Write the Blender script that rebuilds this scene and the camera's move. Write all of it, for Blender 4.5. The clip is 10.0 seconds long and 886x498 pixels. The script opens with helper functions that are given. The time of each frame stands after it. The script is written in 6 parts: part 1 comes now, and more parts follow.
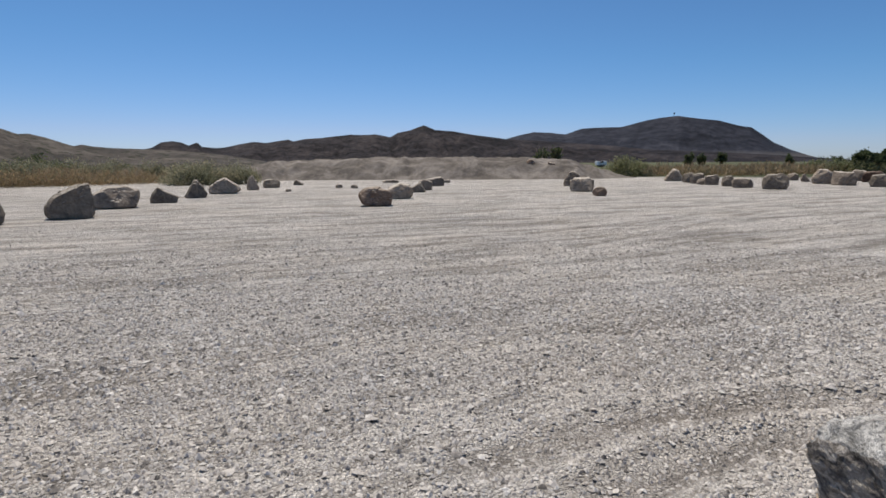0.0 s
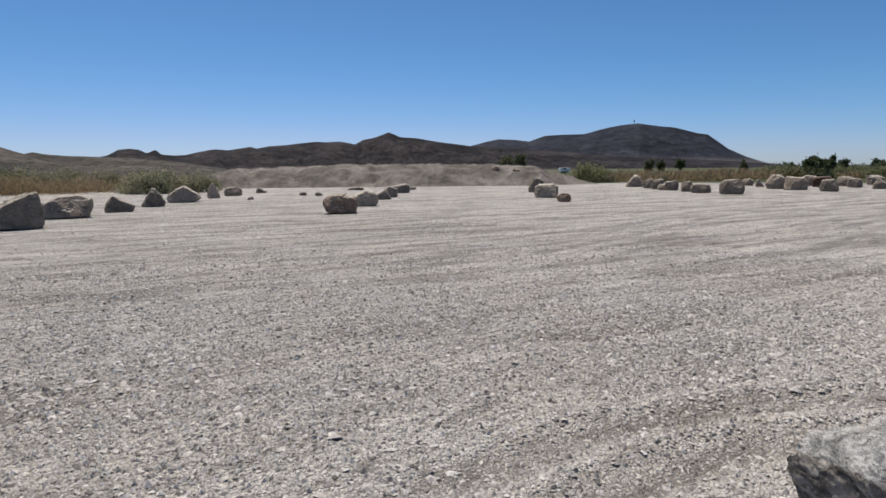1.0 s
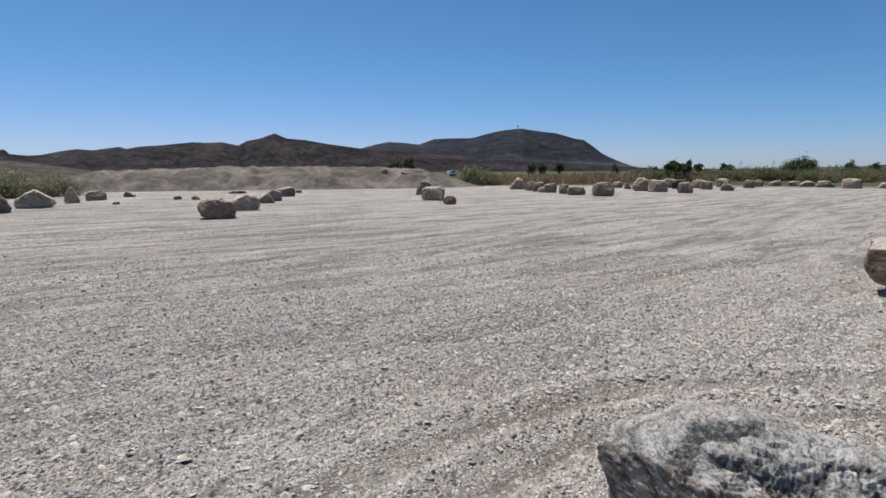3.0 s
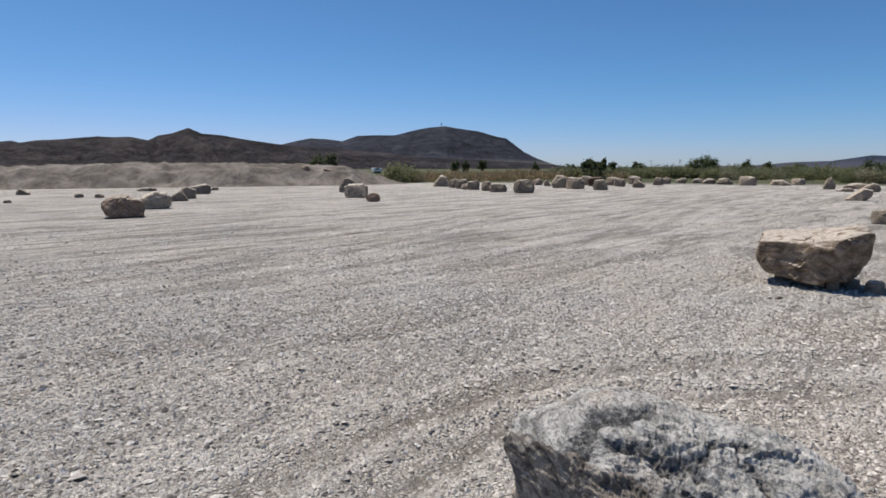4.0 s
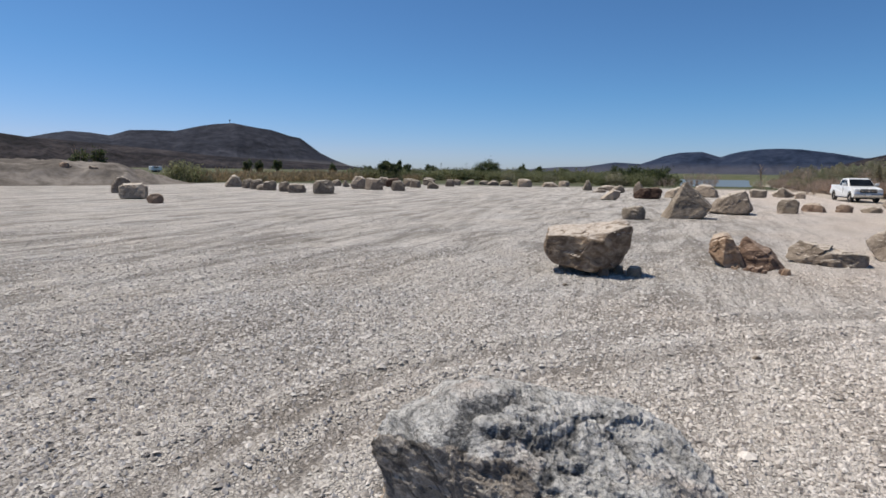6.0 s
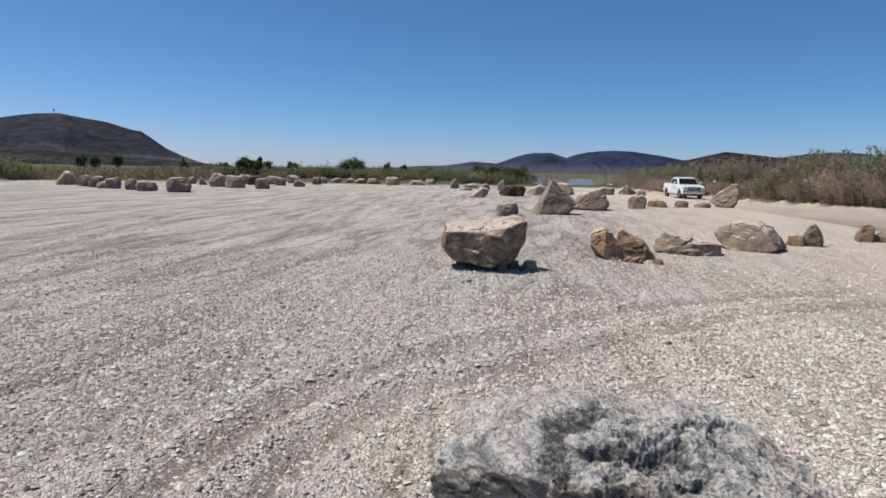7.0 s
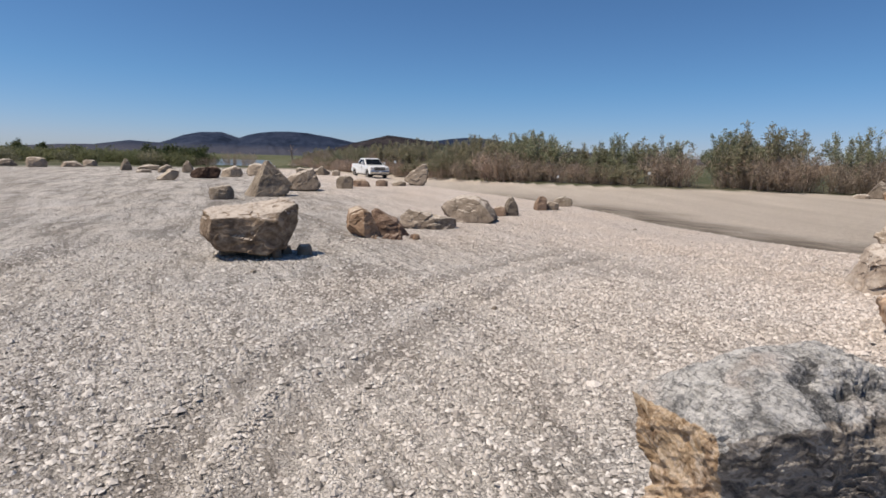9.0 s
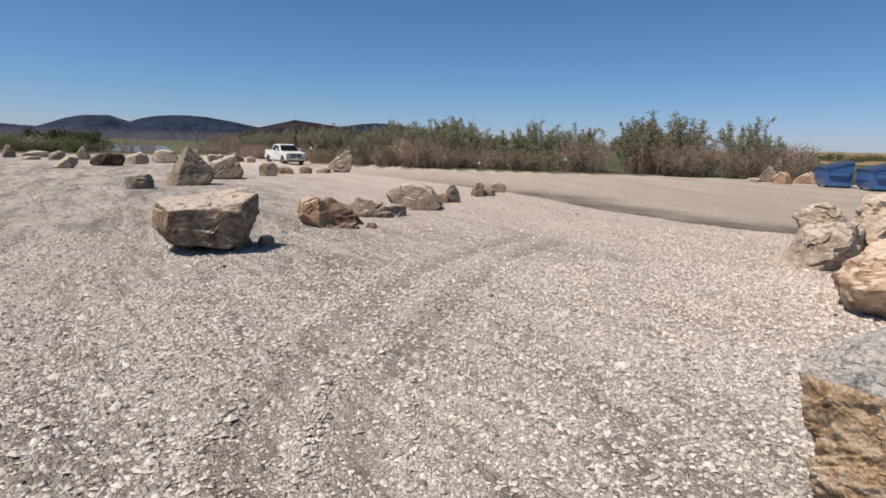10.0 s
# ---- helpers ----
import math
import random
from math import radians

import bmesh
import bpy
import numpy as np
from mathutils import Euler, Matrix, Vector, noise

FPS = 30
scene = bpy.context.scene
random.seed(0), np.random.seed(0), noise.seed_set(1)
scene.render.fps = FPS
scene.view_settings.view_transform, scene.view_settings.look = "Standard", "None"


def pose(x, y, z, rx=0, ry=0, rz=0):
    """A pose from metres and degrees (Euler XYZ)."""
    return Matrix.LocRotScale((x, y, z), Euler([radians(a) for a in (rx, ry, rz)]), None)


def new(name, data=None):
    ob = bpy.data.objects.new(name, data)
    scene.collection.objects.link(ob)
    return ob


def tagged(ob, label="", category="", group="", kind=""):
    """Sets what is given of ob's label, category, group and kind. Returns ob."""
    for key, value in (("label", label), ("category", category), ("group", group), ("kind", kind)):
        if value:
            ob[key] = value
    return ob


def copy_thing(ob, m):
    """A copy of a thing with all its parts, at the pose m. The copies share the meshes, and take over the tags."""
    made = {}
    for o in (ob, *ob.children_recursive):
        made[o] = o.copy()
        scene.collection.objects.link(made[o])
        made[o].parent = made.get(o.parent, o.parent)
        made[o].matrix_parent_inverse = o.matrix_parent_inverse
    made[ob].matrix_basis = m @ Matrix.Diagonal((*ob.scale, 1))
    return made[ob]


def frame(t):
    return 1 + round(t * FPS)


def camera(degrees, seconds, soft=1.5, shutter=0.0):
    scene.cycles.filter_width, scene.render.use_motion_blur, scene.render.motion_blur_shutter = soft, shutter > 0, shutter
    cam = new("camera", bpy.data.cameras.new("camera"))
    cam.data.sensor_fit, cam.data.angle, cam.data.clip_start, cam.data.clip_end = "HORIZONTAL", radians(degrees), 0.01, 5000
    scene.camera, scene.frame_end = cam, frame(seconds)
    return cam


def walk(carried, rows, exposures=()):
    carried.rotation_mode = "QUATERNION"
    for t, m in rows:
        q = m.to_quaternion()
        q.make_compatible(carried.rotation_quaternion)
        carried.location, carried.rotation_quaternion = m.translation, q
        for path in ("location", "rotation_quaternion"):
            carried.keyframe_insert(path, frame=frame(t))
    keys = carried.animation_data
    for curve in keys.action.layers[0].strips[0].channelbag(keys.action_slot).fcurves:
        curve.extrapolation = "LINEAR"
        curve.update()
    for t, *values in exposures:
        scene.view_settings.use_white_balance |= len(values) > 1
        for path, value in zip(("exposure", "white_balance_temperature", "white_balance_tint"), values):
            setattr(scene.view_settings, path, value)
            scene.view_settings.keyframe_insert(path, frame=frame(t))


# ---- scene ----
cam = camera(75.3, 10.0, 1.65)
METRES, EYE, TILT, LEAN, TURN = 3.752, 1.7, 0.0, 0.0, 0.0
ROWS = [
    (0.0, 0.0, 0.0, 0.0, -0.05, -8.55, 0.33),
    (0.5, 0.0033, 0.0253, -0.0018, -1.39, -8.11, 0.53),
    (1.0, 0.003, 0.0332, -0.0022, -3.45, -7.89, 0.53),
    (1.5, 0.0241, 0.0329, -0.0005, -5.77, -7.73, 0.53),
    (2.0, 0.0418, 0.031, 0.0013, -8.19, -7.59, 0.51),
    (2.5, 0.0523, 0.0306, 0.0017, -11.02, -7.59, 0.42),
    (4.0, 0.08, 0.0296, -0.0006, -21.68, -8.01, 0.14),
    (4.5, 0.0895, 0.0291, -0.0028, -25.9, -8.11, -0.05),
    (5.0, 0.0931, 0.0274, -0.0027, -30.55, -8.14, -0.25),
    (5.5, 0.071, 0.0331, -0.0042, -35.79, -7.91, -0.48),
    (7.0, -0.0025, 0.2317, -0.0209, -55.14, -7.77, -1.07),
    (7.5, -0.0298, 0.3179, -0.0259, -62.94, -7.65, -1.22),
    (8.0, -0.0487, 0.4129, -0.0222, -71.02, -7.89, -1.24),
    (8.5, -0.081, 0.5237, -0.0231, -79.0, -8.28, -1.31),
    (9.0, -0.0758, 0.6217, -0.0356, -86.4, -8.95, -1.39),
    (9.5, -0.0729, 0.734, -0.0356, -91.98, -9.63, -1.4),
    (10.0, -0.065, 0.8572, -0.0341, -95.26, -10.11, -1.46),
]
walk(cam, [(t, pose(0, 0, EYE, TILT, LEAN, TURN) @ pose(METRES * x, METRES * y, METRES * z, 90 + pitch, roll, yaw)) for t, x, y, z, yaw, pitch, roll in ROWS],
     [(0.0, -0.04, 6560, 9.5), (2.0, -0.04, 6510, 9.5), (4.5, 0.02, 6470, 9.5), (7.0, 0.03, 6500, 10), (8.5, 0.01, 6640, 11.5), (10.0, -0.01, 6930, 13.5)])

# ---- light ----
SUN_AZ, SUN_EL = -20.0, 62.0
world = bpy.data.worlds.new("sky")
scene.world = world
world.use_nodes = True
sky = world.node_tree.nodes.new("ShaderNodeTexSky")
sky.sky_type, sky.sun_disc = "NISHITA", False
sky.sun_elevation, sky.sun_rotation = radians(SUN_EL), radians(SUN_AZ)
sky.air_density, sky.dust_density, sky.ozone_density, sky.altitude = 0.7, 0.3, 2.0, 100
back = world.node_tree.nodes["Background"]
clear = world.node_tree.nodes.new("ShaderNodeMix")  # the deep blue of dry desert air
clear.data_type, clear.blend_type = "RGBA", "MULTIPLY"
clear.inputs[0].default_value = 1.0
parts_of = world.node_tree.nodes.new("ShaderNodeSeparateColor")
haze = world.node_tree.nodes.new("ShaderNodeMapRange")  # how pale the sky is by itself
haze.inputs[1].default_value, haze.inputs[2].default_value = 2.6, 5.4
tint = world.node_tree.nodes.new("ShaderNodeMix")
tint.data_type = "RGBA"
tint.inputs[6].default_value, tint.inputs[7].default_value = (0.655, 1.025, 1.30, 1), (0.865, 0.96, 1.26, 1)
world.node_tree.links.new(sky.outputs[0], parts_of.inputs[0])
world.node_tree.links.new(parts_of.outputs[0], haze.inputs[0])
world.node_tree.links.new(haze.outputs[0], tint.inputs[0])
world.node_tree.links.new(tint.outputs[2], clear.inputs[7])
world.node_tree.links.new(sky.outputs[0], clear.inputs[6])
world.node_tree.links.new(clear.outputs[2], back.inputs[0])
back.inputs[1].default_value = 0.079
sun = new("sun", bpy.data.lights.new("sun", "SUN"))
sun.data.energy, sun.data.angle, sun.data.color = 4.95, radians(0.53), (1.0, 0.93, 0.82)
sun.matrix_world = pose(0, 0, 60, SUN_EL - 90, 0, -SUN_AZ)


# ---- materials ----
class Nodes:
    """Short hands for a node tree."""

    def __init__(self, name, rough=0.9, metal=0.0, spec=0.3):
        self.m = bpy.data.materials.new(name)
        self.m.use_nodes = True
        self.t = self.m.node_tree
        self.b = self.t.nodes["Principled BSDF"]
        self.b.inputs["Roughness"].default_value = rough
        self.b.inputs["Metallic"].default_value = metal
        self.b.inputs["Specular IOR Level"].default_value = spec

    def put(self, sock, v):
        if isinstance(v, bpy.types.NodeSocket):
            self.t.links.new(v, sock)
        elif isinstance(v, tuple) and len(v) == 3 and sock.type == "RGBA":
            sock.default_value = (*v, 1)
        else:
            sock.default_value = v

    def where(self, kind="Object"):
        if kind == "World":
            return self.t.nodes.new("ShaderNodeNewGeometry").outputs["Position"]
        return self.t.nodes.new("ShaderNodeTexCoord").outputs[kind]

    def scaled(self, vec, s, turn=0.0):
        n = self.t.nodes.new("ShaderNodeMapping")
        if turn:
            first = self.t.nodes.new("ShaderNodeMapping")
            self.put(first.inputs["Vector"], vec)
            first.inputs["Rotation"].default_value = (0, 0, radians(turn))
            vec = first.outputs[0]
        self.put(n.inputs["Vector"], vec)
        n.inputs["Scale"].default_value = s
        return n.outputs[0]

    def noise(self, vec, scale, detail=5.0, rough=0.6, warp=0.0):
        n = self.t.nodes.new("ShaderNodeTexNoise")
        self.put(n.inputs["Vector"], vec)
        for k, v in (("Scale", scale), ("Detail", detail), ("Roughness", rough), ("Distortion", warp)):
            n.inputs[k].default_value = v
        return n.outputs[0]

    def cells(self, vec, scale, out="Distance", feature="F1"):
        n = self.t.nodes.new("ShaderNodeTexVoronoi")
        n.feature = feature
        self.put(n.inputs["Vector"], vec)
        n.inputs["Scale"].default_value = scale
        return n.outputs[out]

    def ramp(self, fac, stops):
        n = self.t.nodes.new("ShaderNodeValToRGB")
        self.put(n.inputs[0], fac)
        e = n.color_ramp.elements
        while len(e) < len(stops):
            e.new(0.5)
        for el, (p, c) in zip(e, stops):
            el.position, el.color = p, (*c, 1) if isinstance(c, tuple) else (c, c, c, 1)
        return n.outputs[0]

    def mix(self, fac, a, b, mode="MIX"):
        n = self.t.nodes.new("ShaderNodeMix")
        n.data_type, n.blend_type = "RGBA", mode
        self.put(n.inputs[0], fac)
        self.put(n.inputs[6], a)
        self.put(n.inputs[7], b)
        return n.outputs[2]

    def math(self, op, a, b=0.0):
        n = self.t.nodes.new("ShaderNodeMath")
        n.operation = op
        self.put(n.inputs[0], a)
        self.put(n.inputs[1], b)
        return n.outputs[0]

    def attr(self, name):
        n = self.t.nodes.new("ShaderNodeAttribute")
        n.attribute_name = name
        return n.outputs["Fac"]

    def island(self):
        return self.t.nodes.new("ShaderNodeNewGeometry").outputs["Random Per Island"]

    def random(self):
        return self.t.nodes.new("ShaderNodeObjectInfo").outputs["Random"]

    def bump(self, height, strength, dist=0.02, onto=None):
        n = self.t.nodes.new("ShaderNodeBump")
        self.put(n.inputs["Height"], height)
        n.inputs["Strength"].default_value, n.inputs["Distance"].default_value = strength, dist
        if onto is not None:
            self.put(n.inputs["Normal"], onto)
        return n.outputs[0]

    def done(self, colour, normal=None, rough=None):
        self.put(self.b.inputs["Base Color"], colour)
        if normal is not None:
            self.put(self.b.inputs["Normal"], normal)
        if rough is not None:
            self.put(self.b.inputs["Roughness"], rough)
        return self.m


def plain(name, colour, rough=0.5, metal=0.0, spec=0.5):
    n = Nodes(name, rough, metal, spec)
    v = n.noise(n.where(), 9.0, 4)
    return n.done(n.mix(n.ramp(v, [(0.3, 0.0), (0.7, 1.0)]), tuple(c * 0.86 for c in colour), tuple(min(1, c * 1.08) for c in colour)))


def rock_material(name, dark, mid, light, grain=14.0, bands=0.0, dust=(0.50, 0.43, 0.35), blotch=2.2, spread=0.23):
    """Weathered rock: blotches, grain, dark pits, tops paled as dusty and sunlit, varied from stone to stone."""
    n = Nodes(name, 0.93, 0.0, 0.2)
    co = n.where()
    if bands:
        co = n.scaled(co, (1.0, 1.0, bands))
    big = n.noise(co, blotch, 6, 0.62, 0.6)
    fine = n.noise(co, grain, 8, 0.7, 0.3)
    c = n.ramp(big, [(0.5 - spread, dark), (0.5, mid), (0.5 + spread, light)])
    c = n.mix(n.ramp(fine, [(0.3, 0.6), (0.5, 0.0)]), c, tuple(d * 0.55 for d in dark))
    c = n.mix(n.ramp(fine, [(0.56, 0.0), (0.72, 0.55)]), c, light)
    tint = n.ramp(n.random(), [(0.0, (0.82, 0.8, 0.78)), (1.0, (1.12, 1.08, 1.02))])
    c = n.mix(1.0, c, tint, "MULTIPLY")
    crack = n.cells(n.mix(0.25, co, n.noise(co, 3.0, 3)), 3.2, "Distance", "DISTANCE_TO_EDGE")
    crk = n.ramp(crack, [(0.0, 0.0), (0.05, 1.0)])
    h = n.math("ADD", n.math("MULTIPLY", fine, 0.5), n.math("MULTIPLY", big, 0.6))
    h = n.math("ADD", h, n.math("MULTIPLY", crk, 0.12))
    # up-facing faces paler: settled dust, and the sun on tops put into the colour
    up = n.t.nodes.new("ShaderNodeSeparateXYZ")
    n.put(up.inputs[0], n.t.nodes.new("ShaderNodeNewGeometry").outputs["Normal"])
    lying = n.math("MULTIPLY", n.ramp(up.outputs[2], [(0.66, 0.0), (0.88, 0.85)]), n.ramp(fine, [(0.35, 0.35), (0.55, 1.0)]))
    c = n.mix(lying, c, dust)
    return n.done(c, n.bump(h, 0.8, 0.03))


def ground_material():
    n = Nodes("gravel_ground", 0.95, 0.0, 0.15)
    co = n.where("World")
    lot, road, rut = n.attr("lot"), n.attr("road"), n.attr("rut")
    patch = n.noise(co, 0.22, 6, 0.6, 0.5)
    streak = n.noise(n.scaled(co, (0.16, 1.0, 1.0), -22), 1.1, 6, 0.66, 0.5)
    grit = n.noise(co, 11.0, 8, 0.75)
    chips = n.cells(n.mix(0.02, co, n.noise(co, 30.0, 3)), 38.0, "Color")
    jit = n.mix(0.02, co, n.noise(co, 30.0, 3))
    edge = n.cells(jit, 38.0, "Distance", "DISTANCE_TO_EDGE")
    dust = n.ramp(patch, [(0.3, (0.585, 0.543, 0.496)), (0.5, (0.65, 0.609, 0.562)), (0.72, (0.71, 0.672, 0.627))])
    dust = n.mix(n.ramp(streak, [(0.40, 0.65), (0.56, 0.0)]), dust, (0.36, 0.325, 0.29))
    ripple = n.noise(n.scaled(co, (0.4, 2.2, 1.0), -24), 2.0, 7, 0.72, 0.7)
    scrape = n.noise(n.scaled(n.mix(0.3, co, n.noise(co, 0.6, 3)), (0.22, 1.0, 1.0), -21), 2.2, 5, 0.62, 0.4)
    dust = n.mix(n.ramp(scrape, [(0.41, 0.7), (0.48, 0.0)]), dust, (0.30, 0.272, 0.245))
    dust = n.mix(n.ramp(ripple, [(0.42, 0.6), (0.54, 0.0)]), dust, (0.33, 0.298, 0.266))
    dust = n.mix(n.ramp(ripple, [(0.56, 0.0), (0.68, 0.5)]), dust, (0.70, 0.65, 0.60))
    stone = n.ramp(chips, [(0.0, (0.30, 0.28, 0.258)), (0.25, (0.585, 0.548, 0.51)), (0.65, (0.74, 0.698, 0.657)), (1.0, (0.85, 0.81, 0.77))])
    stony = n.ramp(n.math("ADD", n.math("MULTIPLY", streak, 0.6), n.math("MULTIPLY", grit, 0.5)), [(0.38, 0.3), (0.52, 1.0)])
    c = n.mix(stony, dust, stone)
    # cell rims darkened: the shade in gaps between stones put into the colour
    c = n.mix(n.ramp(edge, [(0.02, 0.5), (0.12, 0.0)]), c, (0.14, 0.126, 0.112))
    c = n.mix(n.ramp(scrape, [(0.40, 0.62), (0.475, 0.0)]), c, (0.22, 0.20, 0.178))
    c = n.mix(n.ramp(scrape, [(0.53, 0.0), (0.60, 0.45)]), c, (0.80, 0.755, 0.71))
    clods = n.noise(n.scaled(co, (0.7, 1.2, 1.0), -24), 7.0, 4, 0.72)
    c = n.mix(n.ramp(clods, [(0.38, 0.6), (0.455, 0.0)]), c, (0.22, 0.198, 0.176))
    c = n.mix(n.ramp(clods, [(0.56, 0.0), (0.64, 0.3)]), c, (0.78, 0.735, 0.69))
    # old wheel lines and scraped furrows
    lines = n.noise(n.scaled(n.mix(0.4, co, n.noise(co, 0.35, 2)), (0.08, 1.0, 1.0), -25), 2.0, 6, 0.6, 0.5)
    lines2 = n.noise(n.scaled(co, (0.06, 1.0, 1.0), -33), 2.1, 4, 0.6, 0.3)
    c = n.mix(n.ramp(streak, [(0.38, 0.2), (0.48, 0.0)]), c, (0.28, 0.252, 0.222))
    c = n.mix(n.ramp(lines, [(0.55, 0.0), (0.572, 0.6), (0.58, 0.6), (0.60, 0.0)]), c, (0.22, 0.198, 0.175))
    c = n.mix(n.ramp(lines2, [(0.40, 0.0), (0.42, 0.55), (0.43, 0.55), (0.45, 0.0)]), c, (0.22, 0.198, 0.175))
    c = n.mix(n.ramp(lines, [(0.60, 0.0), (0.66, 0.4)]), c, (0.60, 0.565, 0.525))
    c = n.mix(n.math("MULTIPLY", n.attr("fresh"), 0.8), c, n.ramp(chips, [(0.0, (0.48, 0.395, 0.34)), (0.4, (0.73, 0.63, 0.555)), (1.0, (0.84, 0.755, 0.685))]))
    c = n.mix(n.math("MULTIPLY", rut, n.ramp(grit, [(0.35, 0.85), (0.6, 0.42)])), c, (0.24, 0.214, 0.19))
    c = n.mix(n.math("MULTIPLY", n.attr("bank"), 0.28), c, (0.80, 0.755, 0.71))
    hue = n.ramp(n.noise(co, 0.45, 5, 0.65, 0.4), [(0.36, (0.975, 0.948, 0.912)), (0.5, (0.965, 0.95, 0.93)), (0.64, (0.952, 0.95, 0.948))])
    c = n.mix(1.0, c, hue, "MULTIPLY")
    # the dirt road and its damp-looking, churned edge
    bands = n.noise(n.scaled(co, (0.12, 0.7, 1.0)), 0.7, 5, 0.55)
    dirt = n.ramp(bands, [(0.3, (0.52, 0.45, 0.375)), (0.7, (0.65, 0.57, 0.485))])
    dirt = n.mix(n.ramp(grit, [(0.35, 0.4), (0.55, 0.0)]), dirt, (0.28, 0.225, 0.175))
    dirt = n.mix(n.math("MULTIPLY", n.attr("edge"), n.ramp(n.noise(n.scaled(co, (0.3, 1.0, 1.0), -28), 2.2, 7, 0.7, 0.4), [(0.40, 1.0), (0.70, 0.5)])), dirt, (0.09, 0.07, 0.052))
    c = n.mix(road, c, dirt)
    # scrub land beyond the lot
    wild = n.ramp(n.noise(co, 0.03, 8, 0.65), [(0.35, (0.11, 0.108, 0.06)), (0.5, (0.075, 0.085, 0.042)), (0.65, (0.145, 0.135, 0.088))])
    c = n.mix(lot, wild, c)
    h = n.math("ADD", n.math("MULTIPLY", grit, 0.5), n.math("MULTIPLY", n.ramp(edge, [(0.0, 0.0), (0.22, 1.0)]), 0.4))
    furrow = n.math("ADD", n.math("ADD", n.math("MULTIPLY", streak, 0.6), n.math("ADD", n.math("MULTIPLY", ripple, 0.5), n.math("MULTIPLY", scrape, 0.7))), n.math("ADD", n.math("MULTIPLY", lines, 0.5), n.math("ADD", n.math("MULTIPLY", lines2, 0.4), n.math("MULTIPLY", clods, 0.22))))
    return n.done(c, n.bump(h, 0.9, 0.035, n.bump(furrow, 0.8, 0.24)))


def chip_material():
    n = Nodes("gravel_chip", 0.9, 0.0, 0.25)
    c = n.ramp(n.island(), [(0.0, (0.11, 0.102, 0.093)), (0.10, (0.27, 0.25, 0.23)), (0.25, (0.46, 0.427, 0.394)),
                            (0.58, (0.60, 0.56, 0.522)), (0.85, (0.70, 0.662, 0.622)), (1.0, (0.81, 0.776, 0.738))])
    c = n.mix(n.math("MULTIPLY", n.attr("fresh"), 0.9), c, n.ramp(n.island(), [(0.0, (0.33, 0.27, 0.23)), (0.12, (0.54, 0.457, 0.397)), (0.6, (0.71, 0.616, 0.548)), (1.0, (0.81, 0.732, 0.666))]))
    co = n.where("World")
    hue = n.ramp(n.noise(co, 0.45, 5, 0.65, 0.4), [(0.36, (0.975, 0.948, 0.912)), (0.5, (0.965, 0.95, 0.93)), (0.64, (0.952, 0.95, 0.948))])
    c = n.mix(1.0, c, hue, "MULTIPLY")
    g = n.noise(co, 60.0, 4, 0.7)
    return n.done(n.mix(n.ramp(g, [(0.35, 0.4), (0.6, 0.0)]), c, (0.28, 0.25, 0.23)), n.bump(g, 0.4, 0.004))


def slope_material(name, stops, scale, streaks, strength, scrub=0.0, fan=None, fine=0.45):
    """Bare slopes: blotched colour and gullies that run downhill."""
    n = Nodes(name, 0.97, 0.0, 0.1)
    co = n.where("World")
    a = n.noise(n.scaled(co, (1.0, 1.0, streaks)), scale, 8, 0.68, 0.5)
    b = n.noise(co, scale * 7, 6, 0.7)
    c = n.ramp(n.math("ADD", n.math("MULTIPLY", a, 1.0 - fine), n.math("MULTIPLY", b, fine)), stops)
    # paler lower slopes: alluvial fans, and haze painted on the far hills
    if fan:
        z = n.t.nodes.new("ShaderNodeSeparateXYZ")
        n.put(z.inputs[0], co)
        low = n.math("ADD", n.math("DIVIDE", z.outputs[2], fan[0]), n.math("MULTIPLY", n.math("SUBTRACT", b, 0.5), 0.9))
        c = n.mix(n.ramp(low, [(0.3, 0.75), (0.9, 0.0)]), c, fan[1])
    if scrub:
        dots = n.ramp(n.math("ADD", n.cells(co, scrub), n.math("MULTIPLY", n.noise(co, scrub * 0.2, 4), 0.5)), [(0.5, 1.0), (0.58, 0.0)])
        c = n.mix(dots, c, (0.025, 0.027, 0.016))
    return n.done(c, n.bump(n.math("ADD", a, n.math("MULTIPLY", b, 0.4)), strength, 0.6 / scale * 0.1))


def leaf_material(name, stops):
    n = Nodes(name, 0.75, 0.0, 0.25)
    c = n.ramp(n.island(), stops)
    shade = n.ramp(n.random(), [(0.0, (0.8, 0.82, 0.78)), (1.0, (1.15, 1.1, 1.1))])
    col = n.mix(1.0, c, shade, "MULTIPLY")
    m = n.done(col)
    # light shines through thin leaves and stalks
    thin = n.t.nodes.new("ShaderNodeBsdfTranslucent")
    n.put(thin.inputs[0], col)
    both = n.t.nodes.new("ShaderNodeMixShader")
    both.inputs[0].default_value = 0.4
    n.t.links.new(n.b.outputs[0], both.inputs[1])
    n.t.links.new(thin.outputs[0], both.inputs[2])
    n.t.links.new(both.outputs[0], n.t.nodes["Material Output"].inputs[0])
    return m


GROUND, CHIP = ground_material(), chip_material()
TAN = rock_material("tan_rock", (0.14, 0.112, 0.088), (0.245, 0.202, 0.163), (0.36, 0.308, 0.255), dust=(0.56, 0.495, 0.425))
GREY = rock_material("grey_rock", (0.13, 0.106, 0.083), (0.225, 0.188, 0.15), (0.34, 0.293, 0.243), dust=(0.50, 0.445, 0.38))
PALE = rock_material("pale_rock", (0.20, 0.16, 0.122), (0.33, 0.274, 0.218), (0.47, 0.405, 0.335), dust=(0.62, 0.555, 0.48))
